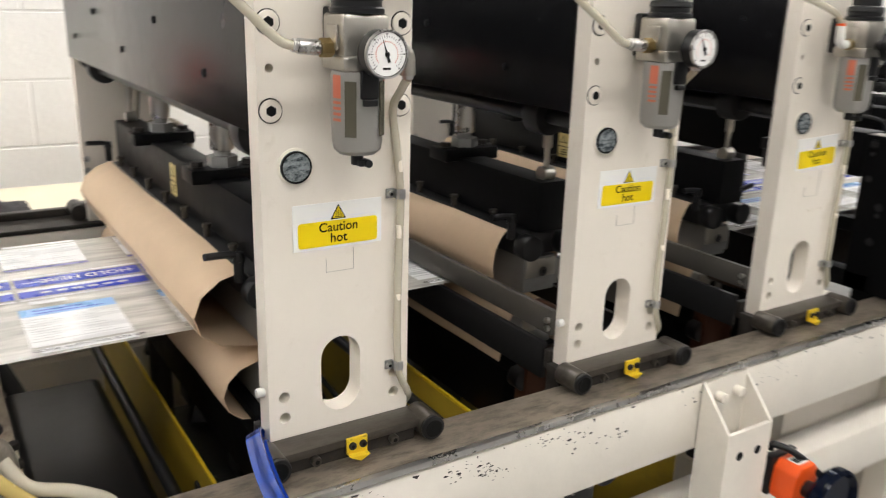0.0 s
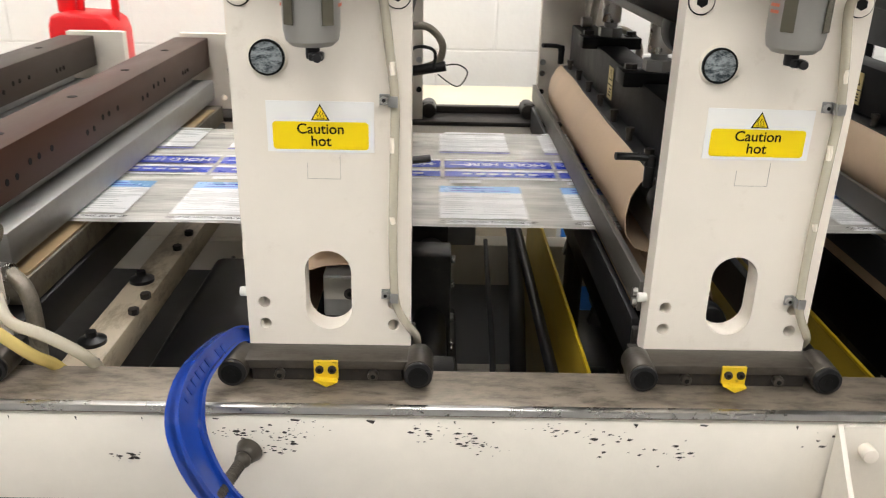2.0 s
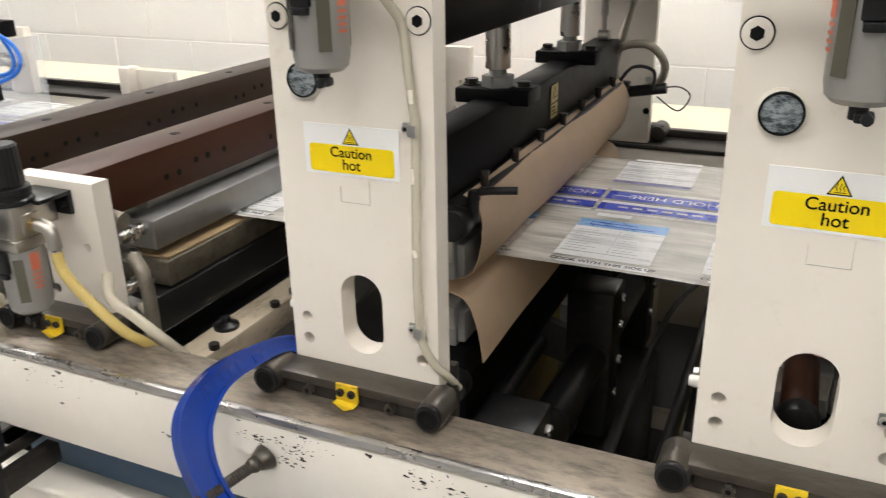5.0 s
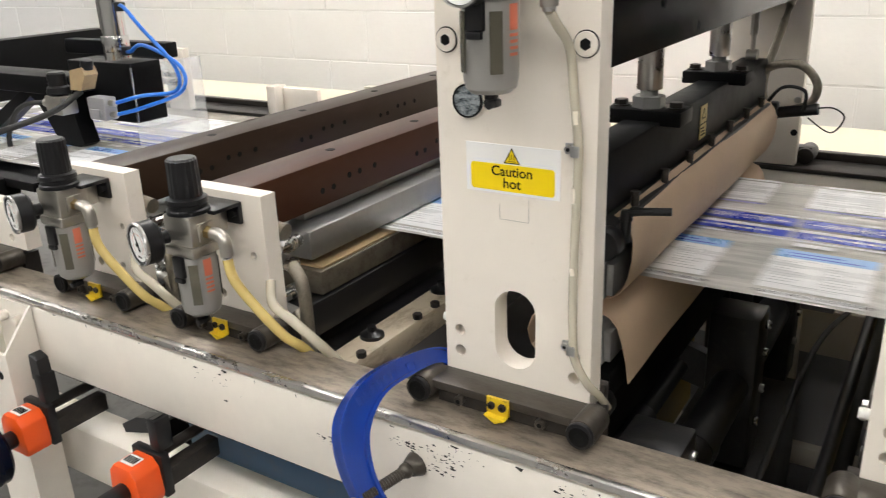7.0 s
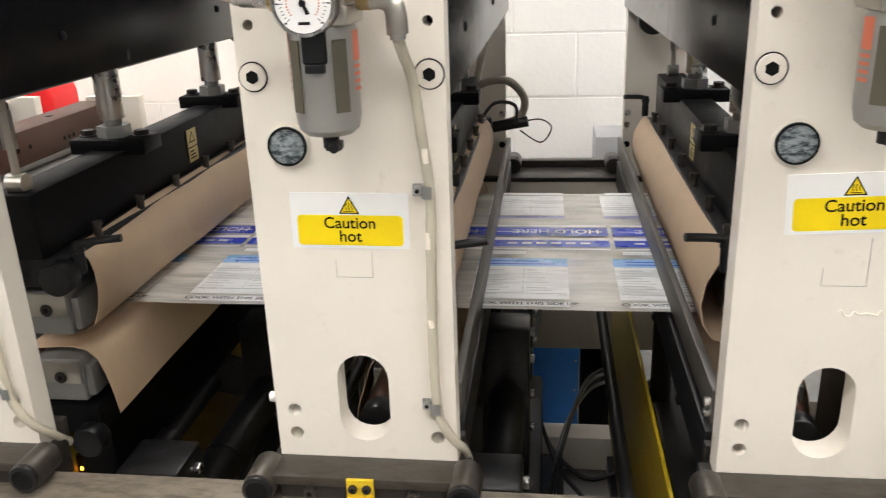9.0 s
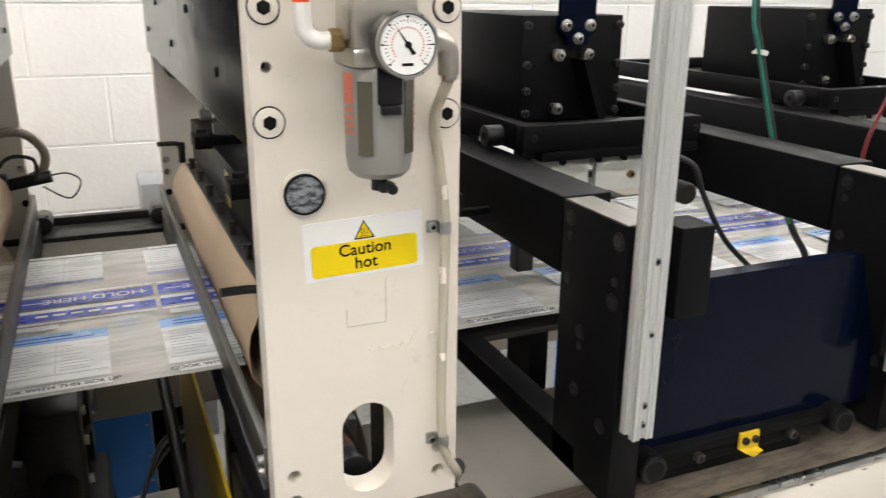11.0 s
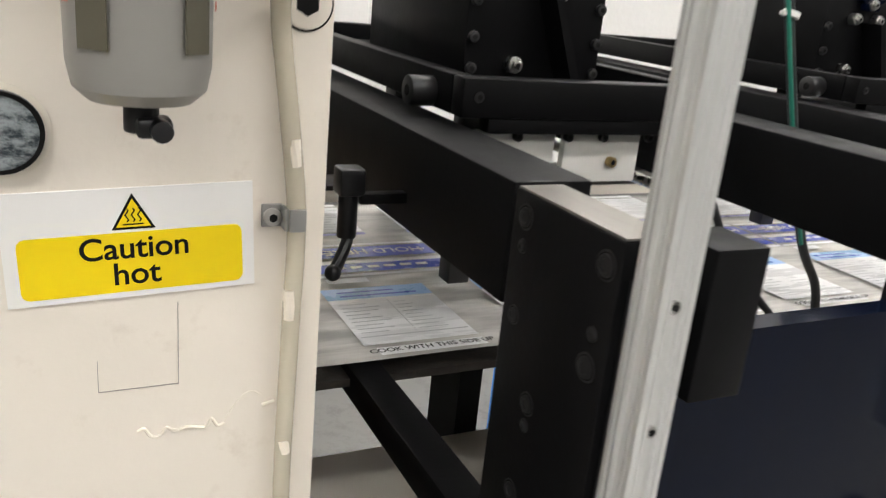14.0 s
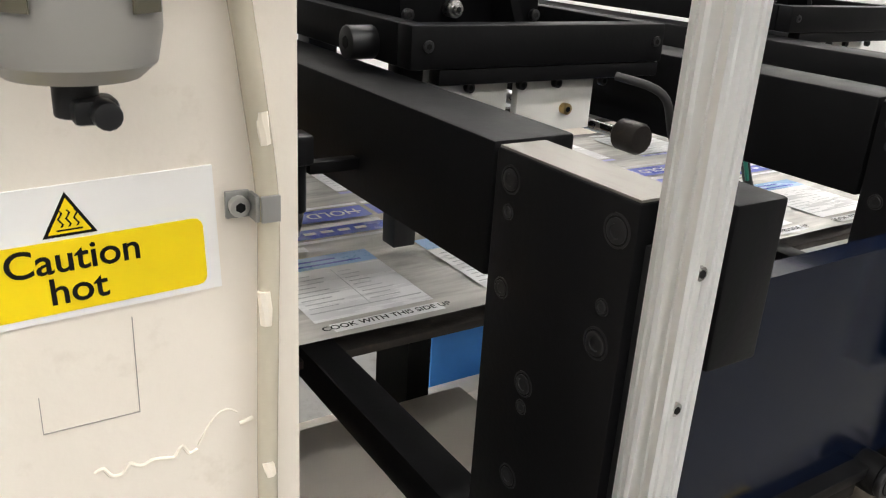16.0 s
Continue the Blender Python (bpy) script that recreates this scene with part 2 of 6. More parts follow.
LED.node_tree.nodes["Principled BSDF"].inputs["Emission Strength"].default_value = 6


# ---------------------------------------------------------------- mesh helpers
def box(bm, x0, x1, y0, y1, z0, z1, bev=0.0, mi=0):
    r = bmesh.ops.create_cube(bm, size=1, matrix=Matrix.LocRotScale(((x0 + x1) / 2, (y0 + y1) / 2, (z0 + z1) / 2), None, (x1 - x0, y1 - y0, z1 - z0)))
    vs = r["verts"]
    faces = {f for v in vs for f in v.link_faces}
    if mi:
        for f in faces:
            f.material_index = mi
    if bev:
        es = list({e for v in vs for e in v.link_edges})
        bmesh.ops.bevel(bm, geom=es, offset=bev, segments=2, affect="EDGES", profile=0.5)
    return vs


def cyl(bm, p0, p1, r, seg=20, r2=None, bev=0.0, mi=0):
    a, b = Vector(p0), Vector(p1)
    d = b - a
    m = Matrix.Translation((a + b) / 2) @ d.to_track_quat("Z", "Y").to_matrix().to_4x4()
    res = bmesh.ops.create_cone(bm, cap_ends=True, segments=seg, radius1=r, radius2=r if r2 is None else r2, depth=d.length, matrix=m)
    vs = res["verts"]
    if mi:
        for f in {f for v in vs for f in v.link_faces}:
            f.material_index = mi
    if bev:
        es = [e for e in {e for v in vs for e in v.link_edges} if any(len(f.verts) > 4 for f in e.link_faces)]
        bmesh.ops.bevel(bm, geom=es, offset=bev, segments=2, affect="EDGES", profile=0.5)
    return vs


def prism(bm, pts, lo, hi, axis="y", mi=0):
    """A flat outline swept along an axis. pts are (a, b) in the two other axes in order."""
    def at(p, v):
        return {"x": (v, p[0], p[1]), "y": (p[0], v, p[1]), "z": (p[0], p[1], v)}[axis]
    va = [bm.verts.new(at(p, lo)) for p in pts]
    vb = [bm.verts.new(at(p, hi)) for p in pts]
    n = len(pts)
    fs = [bm.faces.new(va), bm.faces.new(vb[::-1])]
    for i in range(n):
        fs.append(bm.faces.new((va[i], vb[i], vb[(i + 1) % n], va[(i + 1) % n])))
    for f in fs:
        f.material_index = mi
    bmesh.ops.recalc_face_normals(bm, faces=fs)
    return fs


def sheet(bm, pts, y0, y1, thick, steps=1, wave=0.0, seed=0):
    """A bent sheet: outline pts (x, z) swept along y, with thickness."""
    rng = random.Random(seed)
    n = len(pts)
    nor = []
    for i in range(n):
        a, b = Vector(pts[max(0, i - 1)]), Vector(pts[min(n - 1, i + 1)])
        d = (b - a).normalized()
        nor.append(Vector((d.y, -d.x)))
    rings = []
    ph = [rng.uniform(0, 6.28) for _ in range(4)]
    for s in range(steps + 1):
        y = y0 + (y1 - y0) * s / steps
        row = []
        for i, p in enumerate(pts):
            w = wave * (math.sin(y * 9 + ph[0] + i * 0.35) + 0.5 * math.sin(y * 23 + ph[1] - i * 0.5))
            q = Vector(p) + nor[i] * w
            q2 = q + nor[i] * thick
            row.append((bm.verts.new((q.x, y, q.y)), bm.verts.new((q2.x, y, q2.y))))
        rings.append(row)
    for s in range(steps):
        for i in range(n - 1):
            a, b, c, d = rings[s][i], rings[s][i + 1], rings[s + 1][i + 1], rings[s + 1][i]
            bm.faces.new((a[0], b[0], c[0], d[0]))
            bm.faces.new((a[1], d[1], c[1], b[1]))
        for i in (0, n - 1):
            a, d = rings[s][i], rings[s + 1][i]
            bm.faces.new((a[0], d[0], d[1], a[1]) if i == 0 else (a[0], a[1], d[1], d[0]))
    for s in (0, steps):
        for i in range(n - 1):
            a, b = rings[s][i], rings[s][i + 1]
            bm.faces.new((a[0], a[1], b[1], b[0]) if s == 0 else (a[0], b[0], b[1], a[1]))
    bmesh.ops.recalc_face_normals(bm, faces=bm.faces[:])


def tube(bm, pts, r, seg=10, smooth=6):
    """A round hose through the points, smoothed as a spline."""
    P = [Vector(p) for p in pts]
    line = []
    for i in range(len(P) - 1):
        p0, p1, p2, p3 = P[max(0, i - 1)], P[i], P[i + 1], P[min(len(P) - 1, i + 2)]
        for k in range(smooth):
            t = k / smooth
            line.append(0.5 * ((2 * p1) + (p2 - p0) * t + (2 * p0 - 5 * p1 + 4 * p2 - p3) * t * t + (3 * p1 - p0 - 3 * p2 + p3) * t ** 3))
    line.append(P[-1])
    up = Vector((0.13, 0.21, 0.97))
    rings = []
    for i, p in enumerate(line):
        d = (line[min(i + 1, len(line) - 1)] - line[max(0, i - 1)]).normalized()
        u = d.cross(up)
        u = u.normalized() if u.length > 0.05 else d.cross(Vector((1, 0, 0))).normalized()
        v = d.cross(u)
        rings.append([bm.verts.new(p + (u * math.cos(6.2832 * k / seg) + v * math.sin(6.2832 * k / seg)) * r) for k in range(seg)])
    for a, b in zip(rings, rings[1:]):
        for k in range(seg):
            bm.faces.new((a[k], a[(k + 1) % seg], b[(k + 1) % seg], b[k]))
    bm.faces.new(rings[0][::-1])
    bm.faces.new(rings[-1])
    bmesh.ops.recalc_face_normals(bm, faces=bm.faces[:])


def lathe(bm, prof, m, seg=24, mi=0, ripple=0.0, capped=True):
    """A turned shape about local z: prof is (r, z)."""
    rings = []
    for r, z in prof:
        rings.append([bm.verts.new(m @ Vector((r * (1 + ripple * (k % 2)) * math.cos(6.2832 * k / seg), r * (1 + ripple * (k % 2)) * math.sin(6.2832 * k / seg), z))) for k in range(seg)])
    fs = []
    for a, b in zip(rings, rings[1:]):
        for k in range(seg):
            fs.append(bm.faces.new((a[k], a[(k + 1) % seg], b[(k + 1) % seg], b[k])))
    if capped:
        fs += [bm.faces.new(rings[0][::-1]), bm.faces.new(rings[-1])]
    for f in fs:
        f.material_index = mi
    bmesh.ops.recalc_face_normals(bm, faces=fs)


def smooth_by_angle(me, deg=35):
    me.polygons.foreach_set("use_smooth", [True] * len(me.polygons))
    me.set_sharp_from_angle(angle=radians(deg))


def mesh(name, bm, mats):
    me = bpy.data.meshes.new(name)
    bm.to_mesh(me)
    bm.free()
    for m in mats if isinstance(mats, (list, tuple)) else [mats]:
        me.materials.append(m)
    smooth_by_angle(me)
    return me


def part(name, bm, mats, parent, label=""):
    ob = new(name, mesh(name, bm, mats))
    ob.parent = parent
    if label:
        tagged(ob, label)
    return ob


def thing(name, label, category, group="", kind="", at=(0, 0, 0)):
    ob = new(name)
    ob.empty_display_size = 0.05
    ob.location = at
    return tagged(ob, label, category, group, kind)


def solid(name, bm, mats, label, category="", group="", kind=""):
    return tagged(new(name, mesh(name, bm, mats)), label, category, group, kind)


def text_part(name, words, size, m, material, parent, label=""):
    cu = bpy.data.curves.new(name, "FONT")
    cu.body, cu.size, cu.align_x, cu.align_y = words, size, "CENTER", "CENTER"
    cu.offset = size * 0.014
    tmp = bpy.data.objects.new(name, cu)
    scene.collection.objects.link(tmp)
    me = bpy.data.meshes.new_from_object(tmp.evaluated_get(bpy.context.evaluated_depsgraph_get()))
    bpy.data.objects.remove(tmp)
    me.materials.clear()
    me.materials.append(material)
    me.transform(m)
    ob = new(name, me)
    ob.parent = parent
    if label:
        tagged(ob, label)
    return ob


def B():
    return bmesh.new()


def bolt(bm, p, d, r=0.006, h=0.006, seg=12):
    """A socket-head screw that stands out along d."""
    p, d = Vector(p), Vector(d).normalized()
    cyl(bm, p, p + d * h, r, seg, bev=r * 0.15)
    # no socket is cut: a black hexagon paints its shade
    cyl(bm, p + d * h * 0.9, p + d * (h + 0.0004), r * 0.5, 6, mi=1)


# ---------------------------------------------------------------- room
FAR_WALL, LEFT_WALL, RIGHT_WALL, BACK_WALL, CEILING = 3.1, -9.5, 9.5, -5.5, 3.4
bm = B()
box(bm, LEFT_WALL, RIGHT_WALL, BACK_WALL, FAR_WALL, -0.2, 0)
solid("floor", bm, FLOOR, "dark grey painted concrete floor", "floor", kind="structure")
bm = B()
box(bm, LEFT_WALL - 0.2, RIGHT_WALL + 0.2, BACK_WALL - 0.2, FAR_WALL + 0.3, CEILING, CEILING + 0.15)
solid("ceiling", bm, CEIL, "plain white ceiling", "ceiling", kind="structure")
# walls never in view; grey, and the south one set back, to dim reflections
for nm, lims in (("wall_west", (LEFT_WALL - 0.2, LEFT_WALL, BACK_WALL, FAR_WALL)), ("wall_east", (RIGHT_WALL, RIGHT_WALL + 0.2, BACK_WALL, FAR_WALL)),
                 ("wall_south", (LEFT_WALL - 0.2, RIGHT_WALL + 0.2, BACK_WALL - 0.2, BACK_WALL))):
    bm = B()
    box(bm, *lims, 0, CEILING)
    solid(nm, bm, UNSEEN_WALL, "unseen closing wall, made grey to dim reflections", "wall", kind="structure")
bm = B()
box(bm, LEFT_WALL - 0.2, RIGHT_WALL + 0.2, FAR_WALL - 0.0105, FAR_WALL + 0.25, 0, CEILING)
wall_north = solid("wall_north", bm, WALL, "white painted concrete block wall with mortar joints", "wall", kind="structure")

# ceiling lamps: assumed fluorescent fittings, out of view, rows set to light the uprights
LAMP = lamp_material(13.0)
for ly in (-2.4, -0.4, 2.35):
    for lx in (-5.4, -2.7, 0.0, 2.7, 5.4):
        bm = B()
        box(bm, lx - 0.95, lx + 0.95, ly - 0.16, ly + 0.16, CEILING - 0.06, CEILING - 0.002, 0.008)
        lamp = solid("ceiling_light", bm, WHITE_PLASTIC, "assumed white fluorescent ceiling light fitting, out of view, lit", "ceiling light", "ceiling lights")
        bm = B()
        box(bm, lx - 0.92, lx + 0.92, ly - 0.13, ly + 0.13, CEILING - 0.072, CEILING - 0.061, 0.003)
        part("diffuser", bm, LAMP, lamp, "glowing white diffuser")

# ---------------------------------------------------------------- side frames
RAIL_Z = 0.925
near_frame = thing("machine_side_frame", "cream side frame with greasy steel rail on top, paint chipped", "machine frame", "machine side frames")
bm = B()
box(bm, -3.2, 1.715, 0.80, 0.885, 0.79, RAIL_Z - 0.012, 0.004)
part("side_beam", bm, CREAM_WORN, near_frame, "chipped cream painted beam")
bm = B()
box(bm, -3.2, 1.715, 0.803, 0.888, RAIL_Z - 0.012, RAIL_Z, 0.002)
part("rail", bm, RAIL_TOP, near_frame, "greasy bare steel rail")
bm = B()
box(bm, -3.2, 1.715, 0.796, 0.806, RAIL_Z - 0.006, RAIL_Z + 0.003, 0.001)
part("edge_strip", bm, STEEL, near_frame, "worn steel edge strip")
bm = B()
rng = random.Random(12)
CHIPS = [(-0.11, 0.888, 0.014), (-0.075, 0.892, 0.02), (-0.03, 0.886, 0.016), (-0.055, 0.87, 0.02), (-0.02, 0.902, 0.03), (0.12, 0.897, 0.03), (0.165, 0.883, 0.02), (0.19, 0.875, 0.016), (-0.23, 0.855, 0.014),
         (0.33, 0.89, 0.03), (0.42, 0.87, 0.03), (0.27, 0.901, 0.02), (0.6, 0.895, 0.05), (0.8, 0.88, 0.05), (-0.45, 0.895, 0.05), (1.1, 0.89, 0.06)]
for cx, cz, spread in CHIPS:
    for k in range(22):
        x, z = rng.gauss(cx, spread * 0.7), rng.gauss(cz, spread * 0.28)
        if not 0.80 < z < 0.909:
            continue
        r = rng.choice((0.0006, 0.0008, 0.0011, 0.0016, 0.0026)) * rng.uniform(0.6, 1.3)
        n = rng.randint(5, 8)
        a0 = rng.uniform(0, 6)
        bm.faces.new([bm.verts.new((x + r * rng.uniform(0.5, 2.1) * math.cos(a0 + 6.2832 * i / n), 0.7994, z + 0.7 * r * rng.uniform(0.4, 1.2) * math.sin(a0 + 6.2832 * i / n))) for i in range(n)])
for k in range(34):
    x, z = -1.0 + k * 0.081 + rng.uniform(-0.02, 0.02), 0.9105
    w = rng.uniform(0.001, 0.012)
    bm.faces.new([bm.verts.new(p) for p in ((x, 0.7994, z), (x + w, 0.7994, z - 0.001), (x + w * 0.7, 0.7994, z - rng.uniform(0.002, 0.006)), (x, 0.7994, z - 0.002))])
tagged(part("chipped_paint", bm, DARK_STEEL, near_frame, "dark chips in the cream paint"), kind="stuff")
bm = B()
box(bm, -3.2, 1.715, 0.84, 0.87, 0.757, 0.79, 0.002)
for i in range(230):
    x = -2.6 + i * 0.0105
    prism(bm, [(x, 0.757), (x + 0.0075, 0.757), (x + 0.005, 0.749), (x + 0.0025, 0.749)], 0.842, 0.868, "y")
part("toothed_rack", bm, DARK_STEEL, near_frame, "dark steel toothed rack")
bm = B()
box(bm, -3.2, 1.715, 0.815, 0.885, 0.56, 0.665, 0.006)
part("lower_beam", bm, CREAM_WORN, near_frame)
for lx in (-2.2, 0.35, 1.5):
    bm = B()
    box(bm, lx - 0.05, lx + 0.05, 0.8855, 0.95, 0.0, 0.80, 0.004)
    part("leg", bm, CREAM, near_frame)
bm = B()
box(bm, 1.72, 1.775, 0.80, 2.2, 0.80, 0.93, 0.003)
part("cross_tie", bm, DARK_STEEL, near_frame, "brown steel cross tie")

far_frame = thing("machine_side_frame", "cream far side frame with dark rail on top", "machine frame", "machine side frames")
bm = B()
box(bm, -3.2, 3.4, 2.22, 2.33, 0.74, RAIL_Z - 0.012, 0.004)
part("side_beam", bm, CREAM, far_frame)
bm = B()
box(bm, -3.2, 3.4, 2.215, 2.335, RAIL_Z - 0.012, RAIL_Z, 0.002)
part("rail", bm, DARK_STEEL, far_frame)
bm = B()
box(bm, -3.2, 3.4, 2.32, 2.345, RAIL_Z, RAIL_Z + 0.02, 0.002)
part("edge_strip", bm, DARK_STEEL, far_frame)
bm = B()
box(bm, -3.2, 3.4, 2.24, 2.32, 0.42, 0.55, 0.004)
part("lower_beam", bm, CREAM, far_frame)
bm = B()
box(bm, -3.2, 3.4, 2.24, 2.32, 0.02, 0.13, 0.004)
part("foot_beam", bm, CREAM, far_frame)
bm = B()
box(bm, -3.2, 0.53, 2.27, 2.29, 0.13, 0.42)
part("cover_panel", bm, GREYBOX, far_frame, "grey cover panel")
bm = B()
box(bm, -3.2, 0.2, 2.27, 2.29, 0.55, 0.74)
part("cover_panel", bm, CREAM, far_frame)
for lx in (-2.2, 0.1, 1.3, 3.0):
    bm = B()
    box(bm, lx - 0.05, lx + 0.05, 2.23, 2.32, 0.0, 0.74, 0.004)
    part("leg", bm, CREAM, far_frame)

# cream ledge behind the machine, with what lies on it
bm = B()
box(bm, -3.4, 0.52, 2.40, 2.86, 0.86, 0.90, 0.004)
box(bm, -3.4, 0.52, 2.44, 2.84, 0.0, 0.86, 0.004)
solid("service_cabinet", bm, LEDGE, "long cream service cabinet behind the machine", "cabinet")
bm = B()
rng = random.Random(4)
bmesh.ops.create_grid(bm, x_segments=24, y_segments=16, size=0.5)
for v in bm.verts:
    u, w = v.co.x * 2, v.co.y * 2
    edge = max(0, 1 - (u * u) ** 1.3 - 0.8 * (w * w) ** 1.3)
    h = 0.012 + 0.03 * edge * (0.6 + 0.5 * noise.noise(Vector((u * 2.3, w * 3.1, 1.7)))) + 0.008 * noise.noise(Vector((u * 6, w * 7, 3)))
    v.co = Vector((-0.33 + 0.13 * u + 0.02 * noise.noise(Vector((w * 3, 1, 5))), 2.53 + 0.07 * w + 0.025 * noise.noise(Vector((u * 3, 7, 2))), 0.90 + max(0.002, h)))
r = bmesh.ops.extrude_face_region(bm, geom=bm.faces[:])
for v in [g for g in r["geom"] if isinstance(g, bmesh.types.BMVert)]:
    v.co.z = 0.9005
bmesh.ops.recalc_face_normals(bm, faces=bm.faces[:])
solid("glove", bm, CLOTH, "crumpled dark work glove lying on the cream ledge", "glove")
can = thing("jerry_can", "bright red plastic jerry can standing on the ledge", "jerry can")
bm = B()
prism(bm, [(-1.03, 0.90), (-0.85, 0.90), (-0.84, 0.92), (-0.84, 1.10), (-0.85, 1.135), (-0.88, 1.155), (-1.0, 1.16), (-1.03, 1.15), (-1.04, 1.12), (-1.04, 0.92)], 2.52, 2.68, "y")
bmesh.ops.bevel(bm, geom=bm.edges[:], offset=0.012, segments=3, affect="EDGES", profile=0.5)
part("body", bm, RED, can)
bm = B()
cyl(bm, (-1.005, 2.6, 1.155), (-1.005, 2.6, 1.20), 0.027, 20, bev=0.004)
part("neck", bm, RED, can)
bm = B()
cyl(bm, (-1.005, 2.6, 1.20), (-1.005, 2.6, 1.235), 0.031, 24, bev=0.004)
part("cap", bm, RED, can)
bm = B()
tube(bm, [(-0.86, 2.6, 1.13), (-0.858, 2.6, 1.2), (-0.865, 2.6, 1.235), (-0.90, 2.6, 1.25), (-0.95, 2.6, 1.23), (-0.965, 2.6, 1.16)], 0.012, 12)
part("handle", bm, RED, can)
bm = B()
box(bm, 0.845, 1.02, 2.80, 2.99, 0.0, 0.905, 0.005)
solid("grey_box", bm, GREYBOX, "grey enamelled metal box near the wall", "box")
bm = B()
box(bm, 0.53, 0.792, 2.40, 2.43, 0.0, 0.62, 0.003)
bc = solid("blue_cover", bm, BLUE_PANEL, "bright blue flat machine cover panel", "cover panel", "blue covers")
for z in (0.12, 0.2, 0.3, 0.38):
    bm = B()
    cyl(bm, (0.78, 2.40, z), (0.78, 2.398, z), 0.004, 10)
    part("rivet", bm, STEEL, bc)
# black filler added for the dark area right of the blue cover
bm = B()
box(bm, 0.794, 0.92, 2.38, 2.44, 0.0, 0.62, 0.003)
solid("panel_post", bm, BLACK, "added black filler where it is dark beside the blue cover", "post")
bm = B()
box(bm, 2.12, 2.6, 2.38, 2.41, 0.0, 0.45, 0.003)
solid("blue_cover", bm, BLUE_PANEL, "bright blue flat machine cover panel", "cover panel", "blue covers")


# ---------------------------------------------------------------- sealing stations
def foot(parent, cx, w=0.125, y=0.865, pointer=True, lift=0.0, bar=None):
    RAIL_Z = 0.925 + lift
    bm = B()
    box(bm, cx - w + 0.012, cx + w - 0.004, y - 0.008, y + 0.034, RAIL_Z + 0.018, RAIL_Z + 0.0295, 0.0015)
    part("clamp_strip", bm, bar or OILED, parent, "worn oiled steel strip")
    bm = B()
    box(bm, cx - w + 0.034, cx + w - 0.034, y - 0.004, y + 0.034, RAIL_Z, RAIL_Z + 0.018, 0.0015)
    box(bm, cx - w + 0.012, cx + w - 0.012, y + 0.0345, y + 0.067, RAIL_Z - 0.03, RAIL_Z + 0.0185, 0.001)
    part("foot_bar", bm, bar or DARK_STEEL, parent, "dark oiled steel foot bar")
    for s in (-1, 1):
        rx = cx + s * (w - 0.014)
        bm = B()
        cyl(bm, (rx, y + 0.03, RAIL_Z + 0.0178), (rx, y - 0.016, RAIL_Z + 0.0178), 0.0178, 28, bev=0.0025)
        k = part("roller", bm, bar or OILED, parent)
        bm = B()
        cyl(bm, (rx, y - 0.0155, RAIL_Z + 0.0178), (rx, y - 0.0225, RAIL_Z + 0.0178), 0.0170, 24, bev=0.002)
        lathe(bm, [(0.0125, 0), (0.0125, 0.0006), (0.0115, 0.0008), (0.0105, 0.0002)], pose(rx, y - 0.0225, RAIL_Z + 0.0178, 90, 0, 0), 24, mi=1)
        cyl(bm, (rx, y - 0.0225, RAIL_Z + 0.0178), (rx, y - 0.0232, RAIL_Z + 0.0178), 0.005, 6, mi=1)
        part("cap", bm, [PLASTIC, INK_SHADE], k)
        bm = B()
        bolt(bm, (cx + s * w * 0.45, y - 0.004, RAIL_Z + 0.011), (0, -1, 0), 0.0065, 0.009)
        part("screw", bm, [OILED, INK_SHADE], parent)
    if pointer:
        bm = B()
        z = RAIL_Z
        prism(bm, [(cx - 0.0145, z + 0.031), (cx + 0.0145, z + 0.031), (cx + 0.0145, z + 0.008), (cx + 0.001, z + 0.002), (cx - 0.0145, z + 0.009)], y - 0.0125, y - 0.0085, "y")
        prism(bm, [(cx - 0.0145, z + 0.010), (cx + 0.0145, z + 0.008), (cx + 0.001, z + 0.0015)], y - 0.022, y - 0.0125, "y")
        p = part("pointer", bm, YELLOW, parent, "yellow position pointer")
        for s in (-1, 1):
            bm = B()
            bolt(bm, (cx + s * 0.0075, y - 0.0125, z + 0.021), (0, -1, 0), 0.0052, 0.004)
            part("screw", bm, [DARK_STEEL, INK_SHADE], p)


def holed_plate(bm, x0, x1, z0, z1, y0, y1, oval=None, holes=(), seg=24):
    """An upright plate with a slot and round holes cut through it."""
    outer = [bm.verts.new((x0, y0, z0)), bm.verts.new((x1, y0, z0)), bm.verts.new((x1, y0, z1)), bm.verts.new((x0, y0, z1))]
    edges = [bm.edges.new((outer[i], outer[(i + 1) % 4])) for i in range(4)]
    loops = []
    if oval:
        cx, ox, oz0, oz1 = oval
        pts = [(cx + ox * math.cos(a), oz1 - ox + ox * math.sin(a)) for a in np.linspace(0, math.pi, seg // 2 + 1)]
        pts += [(cx + ox * math.cos(a), oz0 + ox + ox * math.sin(a)) for a in np.linspace(math.pi, 2 * math.pi, seg // 2 + 1)]
        loops.append(pts)
    for hx, hz, r in holes:
        loops.append([(hx + r * math.cos(6.2832 * k / 16), hz + r * math.sin(6.2832 * k / 16)) for k in range(16)])
    for pts in loops:
        vs = [bm.verts.new((p[0], y0, p[1])) for p in pts]
        edges += [bm.edges.new((vs[i], vs[(i + 1) % len(vs)])) for i in range(len(vs))]
    r = bmesh.ops.triangle_fill(bm, use_beauty=True, use_dissolve=False, edges=edges)
    faces = [g for g in r["geom"] if isinstance(g, bmesh.types.BMFace)]
    r = bmesh.ops.extrude_face_region(bm, geom=faces)
    for v in [g for g in r["geom"] if isinstance(g, bmesh.types.BMVert)]:
        v.co.y = y1
    bmesh.ops.recalc_face_normals(bm, faces=bm.faces[:])


POST_TOP = 1.62


